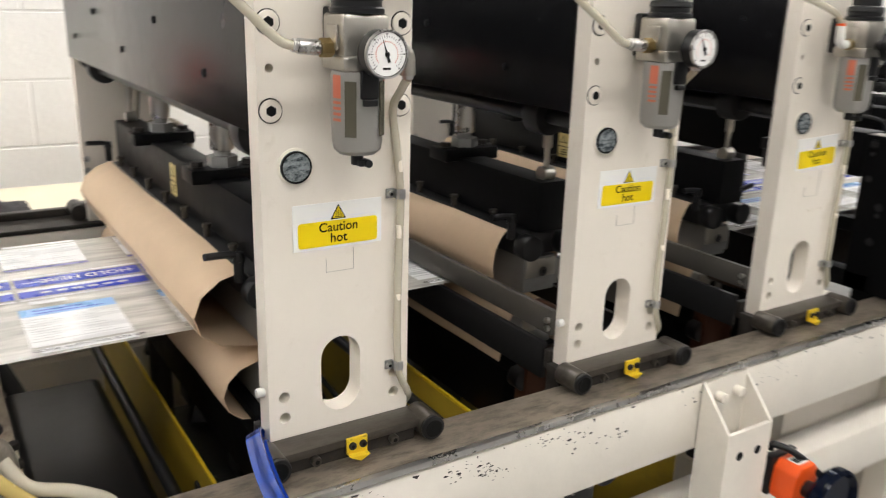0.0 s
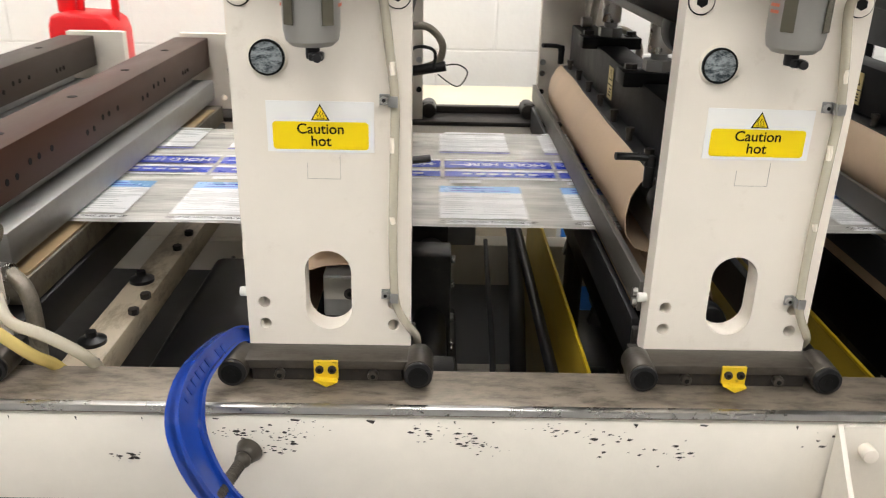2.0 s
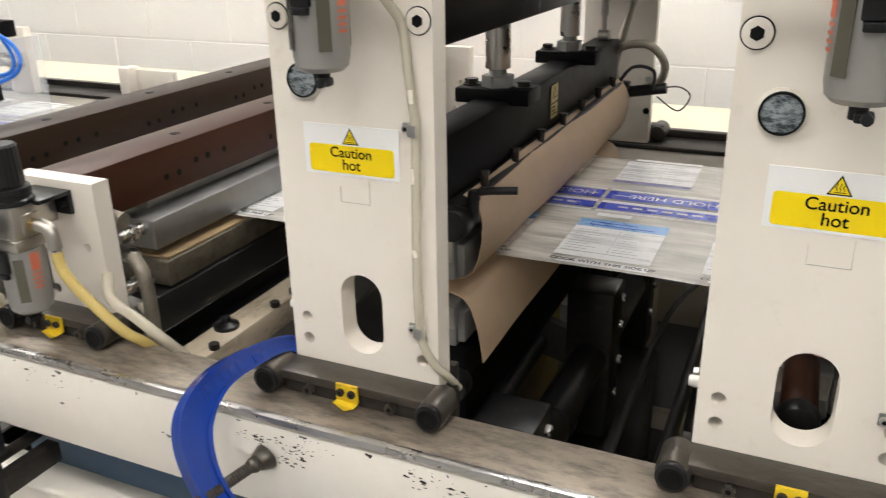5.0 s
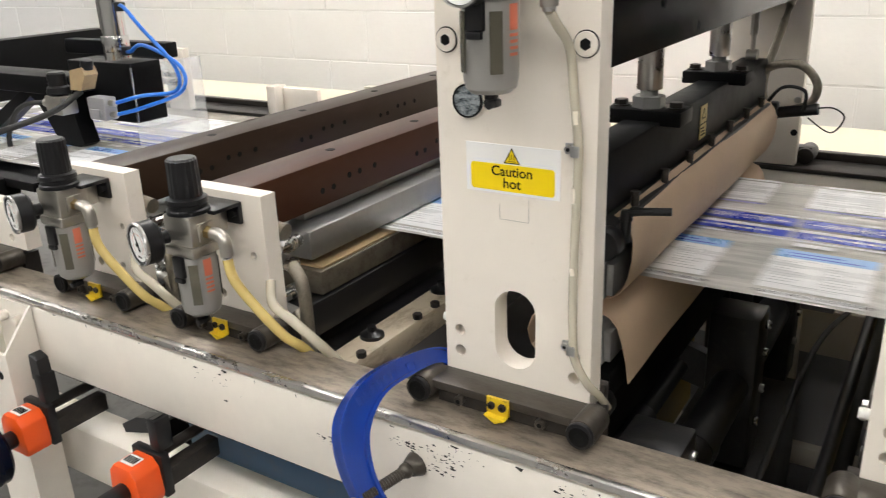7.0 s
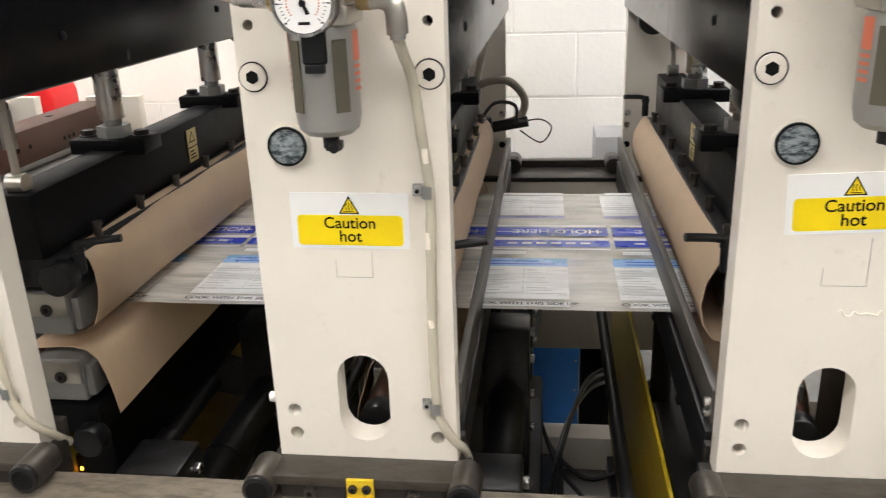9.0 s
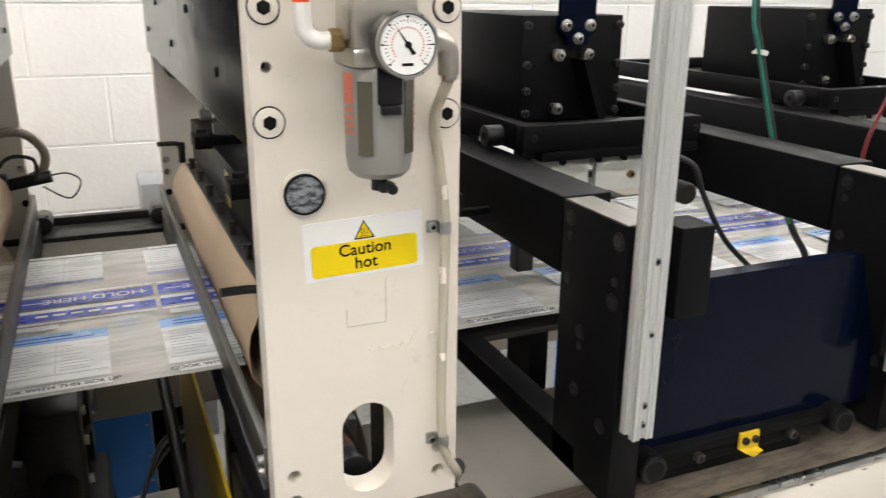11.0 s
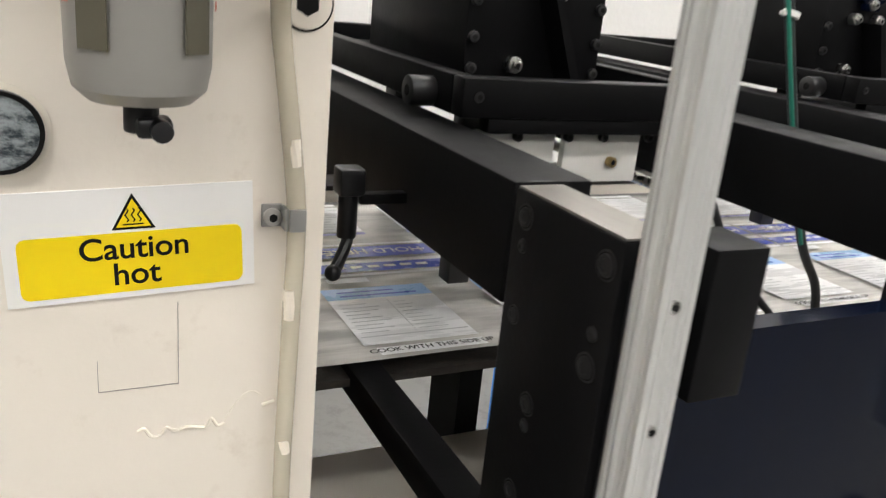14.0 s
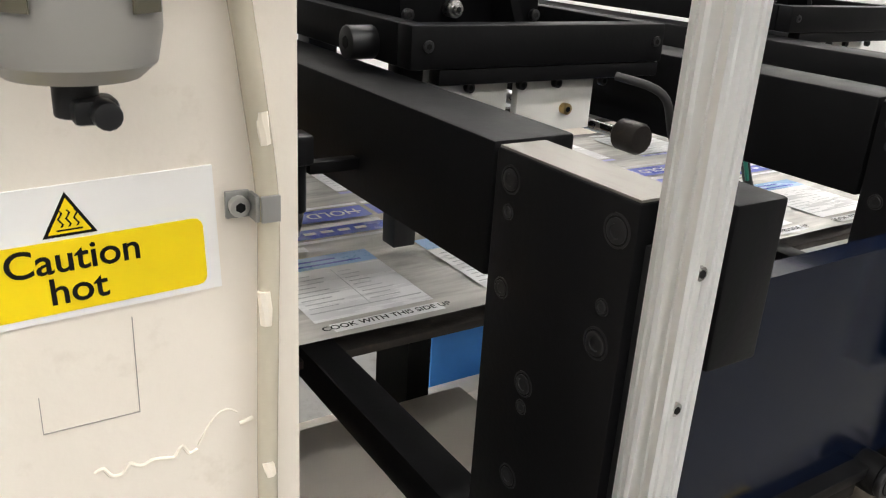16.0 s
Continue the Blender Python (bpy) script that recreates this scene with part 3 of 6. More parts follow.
def sealing_post(cx):
    """The near upright of a sealing station, with its sign, screws and foot."""
    ob = thing("machine_post", "cream painted steel upright with a caution label, slot and foot", "machine post", "machine posts", at=(cx, 0, 0))
    bm = B()
    holed_plate(bm, -0.1, 0.1, RAIL_Z + 0.019, POST_TOP, 0.90, 0.932, (0, 0.028, 0.975, 1.08),
                [(-0.079, 1.011, 0.0075), (-0.079, 0.982, 0.0075), (0.079, 1.011, 0.0075), (0.079, 0.982, 0.0075), (-0.085, 1.422, 0.005), (0.085, 1.422, 0.005)])
    part("plate", bm, CREAM, ob)
    bm = B()
    box(bm, -0.105, 0.105, 0.937, 0.95, RAIL_Z + 0.002, RAIL_Z + 0.036, 0.002)
    part("backing_bar", bm, DARK_STEEL, ob)
    for bx in (-0.085, 0.085):
        for bz in (1.374, 1.472):
            bm = B()
            # black disc drawn as the thin ring of shadow round the head
            cyl(bm, (bx, 0.9, bz), (bx, 0.8996, bz), 0.0146, 28, mi=1)
            cyl(bm, (bx, 0.9005, bz), (bx, 0.8968, bz), 0.0133, 28, bev=0.0016)
            # black hexagon drawn as the shade in the socket
            cyl(bm, (bx, 0.898, bz), (bx, 0.8964, bz), 0.0066, 6, mi=1)
            part("cap_screw", bm, [CREAM, INK_SHADE], ob, "painted socket cap screw")
    bm = B()
    cyl(bm, (-0.057, 0.9, 1.307), (-0.057, 0.8955, 1.307), 0.0195, 36, bev=0.001)
    part("sight_disc", bm, WINDOWGLASS, ob, "scuffed round sight glass")
    bm = B()
    lathe(bm, [(0.0195, 0), (0.0225, 0), (0.0225, 0.0015), (0.0195, 0.002)], pose(-0.057, 0.9, 1.307, 90, 0, 0), 36, capped=False)
    part("disc_rim", bm, CREAM_EDGE, ob)
    bm = B()
    lathe(bm, [(0.0172, 0), (0.0194, 0), (0.0194, 0.0056), (0.0172, 0.0056)], pose(-0.057, 0.9, 1.307, 90, 0, 0), 36, capped=False)
    part("disc_seal", bm, INK_SHADE, ob, "dark rubber seal")
    foot(ob, 0)
    return ob


def caution_sign(post, dx, z, tilt):
    """The yellow and white label stuck on an upright."""
    sg = new("caution_label", None)
    sg.parent = post
    sg.matrix_basis = pose(dx, 0.9, z, 0, tilt, 0)
    tagged(sg, "white and yellow warning label reading Caution hot")
    bm = B()
    box(bm, -0.0602, 0.0602, -0.0012, 0.0, -0.029, 0.029, 0.0)
    part("backing", bm, SIGN_WHITE, sg)
    bm = B()
    w, h0, h1, r = 0.0538, -0.0258, 0.006, 0.004
    pts = []
    for cx, cz, a0 in ((w - r, h1 - r, 0), (-w + r, h1 - r, 90), (-w + r, h0 + r, 180), (w - r, h0 + r, 270)):
        pts += [(cx + r * math.cos(radians(a0 + k * 30)), cz + r * math.sin(radians(a0 + k * 30))) for k in range(4)]
    prism(bm, pts, -0.0016, -0.0012, "y")
    part("yellow_field", bm, SIGN_YELLOW, sg)
    bm = B()
    prism(bm, [(-0.0105, 0.0075), (0.0105, 0.0075), (0, 0.0262)], -0.0015, -0.0012, "y")
    prism(bm, [(-0.0083, 0.0088), (0.0083, 0.0088), (0, 0.0236)], -0.0017, -0.0015, "y", 1)
    for k in (-1, 0, 1):
        tube_pts = [(k * 0.003 + 0.0008 * math.sin(j * 1.6), 0.0115 + j * 0.0012) for j in range(7)]
        for (a, b), (c, d) in zip(tube_pts, tube_pts[1:]):
            prism(bm, [(a - 0.0004, b), (a + 0.0004, b), (c + 0.0004, d), (c - 0.0004, d)], -0.0019, -0.0017, "y")
    prism(bm, [(-0.005, 0.0099), (0.005, 0.0099), (0.005, 0.0106), (-0.005, 0.0106)], -0.0019, -0.0017, "y")
    part("hot_symbol", bm, [INK_SHADE, SIGN_YELLOW], sg)
    up = pose(0, -0.0019, 0, 90, 0, 0)
    text_part("lettering", "Caution", 0.0165, Matrix.Translation((0, 0, -0.0025)) @ up, INK_SHADE, sg)
    text_part("lettering", "hot", 0.0168, Matrix.Translation((0, 0, -0.0165)) @ up, INK_SHADE, sg)


def regulator(x, y, z, group="filter regulators", needle=30, low=False):
    """Air filter regulator with bowl, gauge and adjusting knob; z is the underside of the bowl."""
    ob = thing("filter_regulator", "silver air filter regulator with grey bowl and round pressure gauge", "air regulator", group, at=(x, y, z))
    ob.scale = (1.06, 1.06, 1.06)
    bm = B()
    lathe(bm, [(0.006, 0.0), (0.020, 0.001), (0.0255, 0.006), (0.0275, 0.016), (0.0285, 0.085), (0.027, 0.09)], Matrix.Identity(4), 32)
    part("bowl", bm, GREYPLASTIC, ob, "grey bowl guard")
    for a in (-50, -130, 60):
        ca, sa = math.cos(radians(a)), math.sin(radians(a))
        u, c = Vector((-sa, ca, 0)) * 0.0062, Vector((ca, sa, 0))
        bm = B()
        f = bm.faces.new([bm.verts.new(c * 0.0283 + s * u + Vector((0, 0, h))) for s, h in ((-1, 0.022), (1, 0.022), (1, 0.08), (-1, 0.08))])
        e = bmesh.ops.extrude_face_region(bm, geom=[f])
        for g in e["geom"]:
            if isinstance(g, bmesh.types.BMVert):
                g.co += c * 0.0008
        bmesh.ops.recalc_face_normals(bm, faces=bm.faces[:])
        part("sight_slot", bm, SMOKED, ob, "dark oily sight slot")
    bm = B()
    box(bm, -0.010, 0.010, -0.0325, -0.026, 0.062, 0.092, 0.002)
    box(bm, -0.008, 0.008, -0.034, -0.028, 0.055, 0.062, 0.001)
    part("lock_button", bm, PLASTIC, ob)
    for a0 in (-176, -22):
        bm = B()
        vs = [Vector((0.0291 * math.cos(radians(a0 + k * 6)), 0.0291 * math.sin(radians(a0 + k * 6)), 0)) for k in range(5)]
        for a, b in zip(vs, vs[1:]):
            for lo, hi in ((0.05, 0.053), (0.056, 0.059), (0.062, 0.086), (0.038, 0.041), (0.044, 0.047)):
                bm.faces.new([bm.verts.new(p + Vector((0, 0, h))) for p, h in ((a, lo), (b, lo), (b, hi), (a, hi))])
        part("warning_print", bm, RED_PRINT, ob, "faded red warning print")
    bm = B()
    cyl(bm, (0, 0, 0.001), (0, 0, -0.012), 0.007, 16, bev=0.001)
    box(bm, -0.003, 0.011, -0.012, 0.002, -0.013, -0.005, 0.002)
    cyl(bm, (0.006, -0.008, -0.009), (0.006, -0.018, -0.009), 0.0045, 14, bev=0.001)
    part("drain_cock", bm, PLASTIC, ob, "small black drain cock")
    bm = B()
    box(bm, -0.0285, 0.0285, -0.0265, 0.03, 0.09, 0.106, 0.004)
    box(bm, -0.0265, 0.0265, -0.024, 0.028, 0.104, 0.148, 0.004)
    box(bm, -0.0305, -0.0265, -0.013, 0.013, 0.111, 0.137, 0.002)
    box(bm, 0.0265, 0.0305, -0.013, 0.013, 0.111, 0.137, 0.002)
    box(bm, -0.018, 0.018, 0.02, 0.05, 0.11, 0.14, 0.002)
    part("body", bm, DIECAST, ob, "die-cast silver body")
    bm = B()
    lathe(bm, [(0.029, 0.148), (0.029, 0.153), (0.0265, 0.155), (0.0265, 0.160), (0.028, 0.162), (0.027, 0.168), (0.021, 0.170)], Matrix.Identity(4), 28)
    part("bonnet", bm, PLASTIC, ob)
    bm = B()
    lathe(bm, [(0.0205, 0.1705), (0.0205, 0.18), (0.0195, 0.205 + 0.014 * low), (0.017, 0.208 + 0.014 * low)], Matrix.Identity(4), 40, ripple=0.06)
    part("adjusting_knob", bm, PLASTIC, ob, "ribbed black adjusting knob")
    gm = pose(-0.018, -0.026, 0.117, 90, 0, -14) @ Matrix.Scale(1.12, 4) if low else pose(0.003, -0.027, 0.110, 90, 0, 0) @ Matrix.Scale(0.92, 4)
    bm = B()
    lathe(bm, [(0.008, 0.0), (0.008, 0.012), (0.022, 0.014), (0.0262, 0.018), (0.0262, 0.036), (0.0245, 0.038), (0.0235, 0.0375), (0.0235, 0.036)], gm, 36)
    g = part("gauge_case", bm, PLASTIC, ob, "black gauge case")
    bm = B()
    lathe(bm, [(0.0262, 0.0345), (0.0268, 0.036), (0.0262, 0.0386), (0.0243, 0.0388), (0.024, 0.0372)], gm, 36, capped=False)
    part("bezel", bm, STEEL, g, "bright bezel")
    bm = B()
    cyl(bm, gm @ Vector((0, 0, 0.0362)), gm @ Vector((0, 0, 0.0370)), 0.0236, 36)
    part("dial", bm, DIAL, g, "white dial with scale marks")
    bm = B()
    for k in range(31):
        a = radians(225 - k * 9)
        lo = 0.0178 if k % 5 else 0.0165
        c, s = math.cos(a), math.sin(a)
        w = 0.0003
        vs = [bm.verts.new(gm @ Vector((r * c - q * s, r * s + q * c, 0.0372))) for r, q in ((lo, -w), (0.0198, -w), (0.0198, w), (lo, w))]
        bm.faces.new(vs)
        if k % 5 == 0:
            vs = [bm.verts.new(gm @ Vector((0.0215 * c + dx, 0.0215 * s + dy, 0.0372))) for dx, dy in ((-0.0012, -0.0007), (0.0012, -0.0007), (0.0012, 0.0007), (-0.0012, 0.0007))]
            bm.faces.new(vs)
    vs = [bm.verts.new(gm @ Vector((dx, -0.0155 + dy, 0.0372))) for dx, dy in ((-0.005, -0.0012), (0.005, -0.0012), (0.005, 0.0012), (-0.005, 0.0012))]
    bm.faces.new(vs)
    part("scale_marks", bm, INK_SHADE, g)
    bm = B()
    for k in range(27):
        a = radians(220 - k * 10)
        c, s = math.cos(a), math.sin(a)
        vs = [bm.verts.new(gm @ Vector((r * c - q * s, r * s + q * c, 0.0373))) for r, q in ((0.0128, -0.0006), (0.0142, -0.0006), (0.0142, 0.0006), (0.0128, 0.0006))]
        bm.faces.new(vs)
    part("red_scale", bm, RED_PRINT, g)
    a = radians(90 + needle)
    c, s = math.cos(a), math.sin(a)
    bm = B()
    prism_pts = [(0.017, 0), (0.0, 0.0011), (-0.009, 0.0018), (-0.0095, -0.0018), (0, -0.0011)]
    bot = [bm.verts.new(gm @ Vector((u * c - v * s, u * s + v * c, 0.0376))) for u, v in prism_pts]
    top = [bm.verts.new(gm @ Vector((u * c - v * s, u * s + v * c, 0.0382))) for u, v in prism_pts]
    bm.faces.new(bot[::-1])
    bm.faces.new(top)
    for i in range(5):
        bm.faces.new((bot[i], bot[(i + 1) % 5], top[(i + 1) % 5], top[i]))
    cyl(bm, gm @ Vector((0, 0, 0.0376)), gm @ Vector((0, 0, 0.0392)), 0.0026, 16)
    part("needle", bm, INK_SHADE, g)
    return ob


def elbow_fitting(x, y, z, s, white=True, down=False):
    """A push-in elbow on the side of a regulator."""
    ob = thing("elbow_fitting", "white push-in hose elbow with orange collar" if white else "grey metal hose elbow on a regulator", "hose fitting", "hose fittings", at=(x, y, z))
    bm = B()
    cyl(bm, (0, 0, 0), (s * 0.012, 0, 0), 0.0095, 6)
    part("hex_nut", bm, BRASS, ob)
    bm = B()
    tz = -0.03 if down else 0.03
    tube(bm, [(s * 0.011, 0, 0), (s * 0.022, 0, 0), (s * 0.032, 0, tz * 0.25), (s * 0.034, 0, tz)], 0.0075 if white else 0.0095, 14)
    part("elbow", bm, WHITE_PLASTIC if white else DIECAST, ob)
    bm = B()
    cyl(bm, (s * 0.034, 0, tz), (s * 0.034, 0, tz * 1.15), 0.007, 16)
    part("collar", bm, ORANGE if white else STEEL, ob)
    return ob


def hose(name, pts, r, material, label, category="hose", group="hoses"):
    bm = B()
    tube(bm, pts, r, 12)
    return solid(name, bm, material, label, category, group)


def lever(parent, x, y, z, dx, dy, name="clamp_lever"):
    """A black ratchet clamping lever."""
    bm = B()
    cyl(bm, (x, y, z - 0.035), (x, y, z), 0.0075, 14, bev=0.001)
    cyl(bm, (x, y, z - 0.004), (x, y, z + 0.010), 0.0095, 14, r2=0.007, bev=0.001)
    tube(bm, [(x, y, z + 0.004), (x + dx * 0.3, y + dy * 0.3, z + 0.009), (x + dx, y + dy, z + 0.012)], 0.0055, 10)
    part(name, bm, PLASTIC, parent, "black clamping lever")


A, Bx, C = 0.0, 0.4925, 0.9675
Y0, Y1 = 1.13, 2.05   # ends of the sealing bars
FILM_Z = 0.98


def end_detail(parent, z):
    """Screw, step and side keeper on the near end of a heater bar."""
    bm = B()
    box(bm, -0.034, 0.034, Y0 - 0.0335, Y0 - 0.0305, z - 0.004, z + 0.03, 0.001)
    part("end_plate", bm, DIECAST, parent, "scuffed metal end plate")
    bm = B()
    cyl(bm, (0.004, Y0 - 0.0335, z + 0.006), (0.004, Y0 - 0.036, z + 0.006), 0.009, 18, bev=0.001)
    cyl(bm, (0.004, Y0 - 0.036, z + 0.006), (0.004, Y0 - 0.0365, z + 0.006), 0.004, 6, mi=1)
    part("screw", bm, [DARK_STEEL, INK_SHADE], parent)
    bm = B()
    box(bm, 0.0365, 0.048, Y0 - 0.026, Y0 + 0.05, z - 0.026, z + 0.022, 0.002)
    part("keeper", bm, SILVER, parent)


def upper_bar(cx):
    ob = thing("upper_sealing_bar", "black upper heat sealing bar hung from two rods", "sealing bar", "upper sealing bars", at=(cx, 0, 0))
    bm = B()
    box(bm, -0.03, 0.03, Y0 - 0.055, Y1 + 0.04, 1.115, 1.205, 0.003)
    part("beam", bm, BLACK, ob)
    bm = B()
    box(bm, -0.052, 0.052, Y0 - 0.035, Y1, 1.068, 1.112, 0.003)
    part("flange", bm, DULL, ob)
    bm = B()
    box(bm, -0.036, 0.036, Y0 - 0.03, Y1 + 0.012, 0.995, 1.062, 0.004)
    part("heater_bar", bm, SILVER, ob, "grey metal heater bar")
    for s in (-1, 1):
        for i in range(7):
            y = Y0 + 0.06 + i * (Y1 - Y0 - 0.12) / 6
            bm = B()
            cyl(bm, (s * 0.044, y, 1.112), (s * 0.044, y, 1.128), 0.006, 12, bev=0.001)
            cyl(bm, (s * 0.044, y, 1.128), (s * 0.044, y, 1.134), 0.008, 6)
            part("spring_bolt", bm, OILED, ob)
        bm = B()
        cyl(bm, (s * 0.042, Y0 - 0.03, 1.088), (s * 0.042, Y0 - 0.06, 1.088), 0.023, 28, bev=0.003)
        part("end_knob", bm, PLASTIC, ob, "black round end knob")
    end_detail(ob, 1.028)
    for yy in (1.36, 1.77):
        bm = B()
        box(bm, -0.062, 0.062, yy - 0.032, yy + 0.032, 1.198, 1.222, 0.003)
        br = part("bracket", bm, BLACK, ob)
        for s in (-1, 1):
            bm = B()
            cyl(bm, (s * 0.045, yy, 1.222), (s * 0.045, yy, 1.232), 0.011, 6)
            cyl(bm, (s * 0.045, yy, 1.222), (s * 0.045, yy, 1.224), 0.014, 20)
            part("nut", bm, DARK_STEEL, br)
        bm = B()
        cyl(bm, (0, yy, 1.222), (0, yy, 1.24), 0.026, 6)
        cyl(bm, (0, yy, 1.24), (0, yy, 1.252), 0.014, 16)
        part("collar_nut", bm, SILVER, br)
        bm = B()
        cyl(bm, (0, yy, 1.25), (0, yy, 1.36), 0.02, 24, bev=0.002)
        part("rod", bm, STEEL, ob, "polished steel rod")
    for s in (-1, 1):
        bm = B()
        box(bm, s * 0.0312, s * 0.0322, Y0 + 0.42, Y0 + 0.46, 1.13, 1.19)
        st = part("label_plate", bm, STICKER, ob, "small faded yellow warning sticker")
        bm = B()
        prism(bm, [(Y0 + 0.427, 1.166), (Y0 + 0.453, 1.166), (Y0 + 0.44, 1.186)], s * 0.0322, s * 0.0325, "x")
        prism(bm, [(Y0 + 0.4305, 1.168), (Y0 + 0.4495, 1.168), (Y0 + 0.44, 1.1825)], s * 0.0325, s * 0.0327, "x", 1)
        box(bm, min(s * 0.0322, s * 0.0325), max(s * 0.0322, s * 0.0325), Y0 + 0.421, Y0 + 0.459, 1.156, 1.158)
        for q in range(3):
            box(bm, min(s * 0.0322, s * 0.0325), max(s * 0.0322, s * 0.0325), Y0 + 0.426, Y0 + 0.452 - 0.004 * q, 1.136 + q * 0.006, 1.1385 + q * 0.006)
        part("warning_print", bm, [INK_SHADE, STICKER], st)
    lever(ob, -0.062, Y0 - 0.02, 1.135, -0.052, -0.01)
    lever(ob, 0.062, Y0 - 0.025, 1.122, 0.058, 0.012)
    lever(ob, -0.058, Y1, 1.15, -0.05, -0.02)
    # eye link at the near end
    for yy in (Y0 - 0.03, Y1 + 0.01):
        bm = B()
        cyl(bm, (0, yy, 1.2), (0, yy, 1.345), 0.0055, 10)
        cyl(bm, (-0.012, yy, 1.215), (0.012, yy, 1.215), 0.013, 16)
        cyl(bm, (0, yy, 1.26), (0, yy, 1.31), 0.009, 6)
        part("eye_link", bm, DIECAST, ob, "thin link rod with eye end")
    return ob


def lower_bar(cx):
    ob = thing("lower_sealing_bar", "lower heat sealing bar below the film", "sealing bar", "lower sealing bars", at=(cx, 0, 0))
    bm = B()
    box(bm, -0.036, 0.036, Y0 - 0.03, Y1 + 0.012, 0.89, 0.958, 0.004)
    part("heater_bar", bm, SILVER, ob, "grey metal heater bar")
    bm = B()
    box(bm, -0.052, 0.052, Y0 - 0.035, Y1 + 0.02, 0.84, 0.886, 0.003)
    box(bm, -0.03, 0.03, Y0 + 0.02, Y1 - 0.02, 0.70, 0.84, 0.003)
    part("beam", bm, BLACK, ob)
    end_detail(ob, 0.924)
    for s in (-1, 1):
        bm = B()
        cyl(bm, (s * 0.04, Y0 - 0.03, 0.838), (s * 0.04, Y0 - 0.06, 0.838), 0.023, 28, bev=0.003)
        part("end_knob", bm, PLASTIC, ob, "black round end knob")
    if cx != A:
        bm = B()
        cyl(bm, (0.0, 0.985, 0.962), (0.0, 1.099, 0.962), 0.020, 24, bev=0.002)
        box(bm, -0.045, 0.045, 1.062, 1.098, 0.72, 0.885, 0.003)
        er = part("end_roller", bm, BROWN, ob, "brown end roller behind the slot")
        bm = B()
        cyl(bm, (0.0, 0.984, 0.960), (0.0, 0.958, 0.960), 0.0235, 24, bev=0.003)
        part("cap", bm, PLASTIC, er)
    if cx == C:
        # black sheet added to hide the pale pedestal and darken this slot
        bm = B()
        box(bm, 0.078, 0.083, 0.955, 1.14, 0.76, 1.035, 0.001)
        part("shield", bm, BLACK, ob, "added black sheet that darkens the view through the slot")
    for yy in (Y0 + 0.1, Y1 - 0.1):
        bm = B()
        cyl(bm, (0, yy, 0.0), (0, yy, 0.71), 0.025, 20)
        part("push_rod", bm, DARK_STEEL, ob)
    return ob


def kraft_covers(cx, seed, bulge):
    """Paper slung under the upper bar and draped over the lower one; bulge: how far it stands out to the left."""
    b = bulge
    up = [(-0.05, 1.108), (-0.058, 1.106), (-0.052 - 0.45 * b, 1.098), (-0.052 - 0.85 * b, 1.075), (-0.052 - b, 1.045), (-0.052 - 0.88 * b, 1.018), (-0.05 - 0.5 * b, 0.998), (-0.034, 0.988), (-0.015, 0.986), (0.012, 0.986), (0.034, 0.988), (0.049, 0.998), (0.059, 1.02), (0.065, 1.05), (0.065, 1.078), (0.06, 1.097), (0.05, 1.109), (0.036, 1.114)]
    ob = thing("kraft_sleeve", "brown kraft paper sleeve slung under the upper bar", "paper sleeve", "kraft paper sleeves", at=(cx, 0, 0))
    bm = B()
    sheet(bm, up, Y0, Y1 + 0.02, 0.0012, 60, 0.0012, seed)
    part("sheet", bm, KRAFT, ob)
    lo = [(-0.07, 0.862), (-0.064, 0.89), (-0.054, 0.92), (-0.046, 0.944), (-0.036, 0.962), (-0.02, 0.968), (0.0, 0.969), (0.02, 0.968), (0.038, 0.962), (0.05, 0.948), (0.058, 0.925), (0.065, 0.895), (0.07, 0.862)]
    if bulge > 0.05:
        lo = [(-0.04, 0.868), (-0.066, 0.873), (-0.087, 0.89), (-0.094, 0.915), (-0.086, 0.94), (-0.066, 0.958), (-0.036, 0.967)] + lo[5:]
    ob = thing("kraft_sleeve", "brown kraft paper sheet draped over the lower bar", "paper sleeve", "kraft paper sleeves", at=(cx, 0, 0))
    bm = B()
    sheet(bm, lo, Y0 - 0.012, Y1 + 0.01, 0.0012, 60, 0.0014, seed + 9)
    part("sheet", bm, KRAFT, ob)


def cross_beam(cx):
    ob = thing("cross_beam", "heavy black steel cross beam between two uprights", "machine beam", "cross beams", at=(cx, 0, 0))
    for s in (-1, 1):
        bm = B()
        box(bm, s * 0.085 - 0.014, s * 0.085 + 0.014, 0.937, 2.22, 1.345, 1.60, 0.002)
        part("side_plate", bm, BEAM_BLACK, ob)
        for i in range(5):
            bm = B()
            bolt(bm, (s * 0.099, 1.1 + i * 0.25, 1.40 + 0.06 * (i % 2)), (s, 0, 0), 0.006, 0.003)
            part("screw", bm, [BLACK, INK_SHADE], ob)
    bm = B()
    box(bm, -0.07, 0.07, 0.95, 2.2, 1.36, 1.40, 0.002)
    part("web_plate", bm, BLACK, ob)
    for yy in (Y0 + 0.1, Y0 + 0.36, Y0 + 0.62):
        bm = B()
        cyl(bm, (0.03, yy, 1.345), (0.03, yy, 1.36), 0.014, 6)
        part("hex_bolt", bm, DARK_STEEL, ob)
    # torsion shaft with collars
    bm = B()
    cyl(bm, (-0.045, 0.96, 1.325), (-0.045, 2.19, 1.325), 0.014, 20)
    part("shaft", bm, DULL, ob)
    for yy in (1.06, 2.1):
        bm = B()
        cyl(bm, (-0.045, yy - 0.02, 1.325), (-0.045, yy + 0.02, 1.325), 0.033, 28, bev=0.003)
        part("collar", bm, DULL, ob)
    return ob


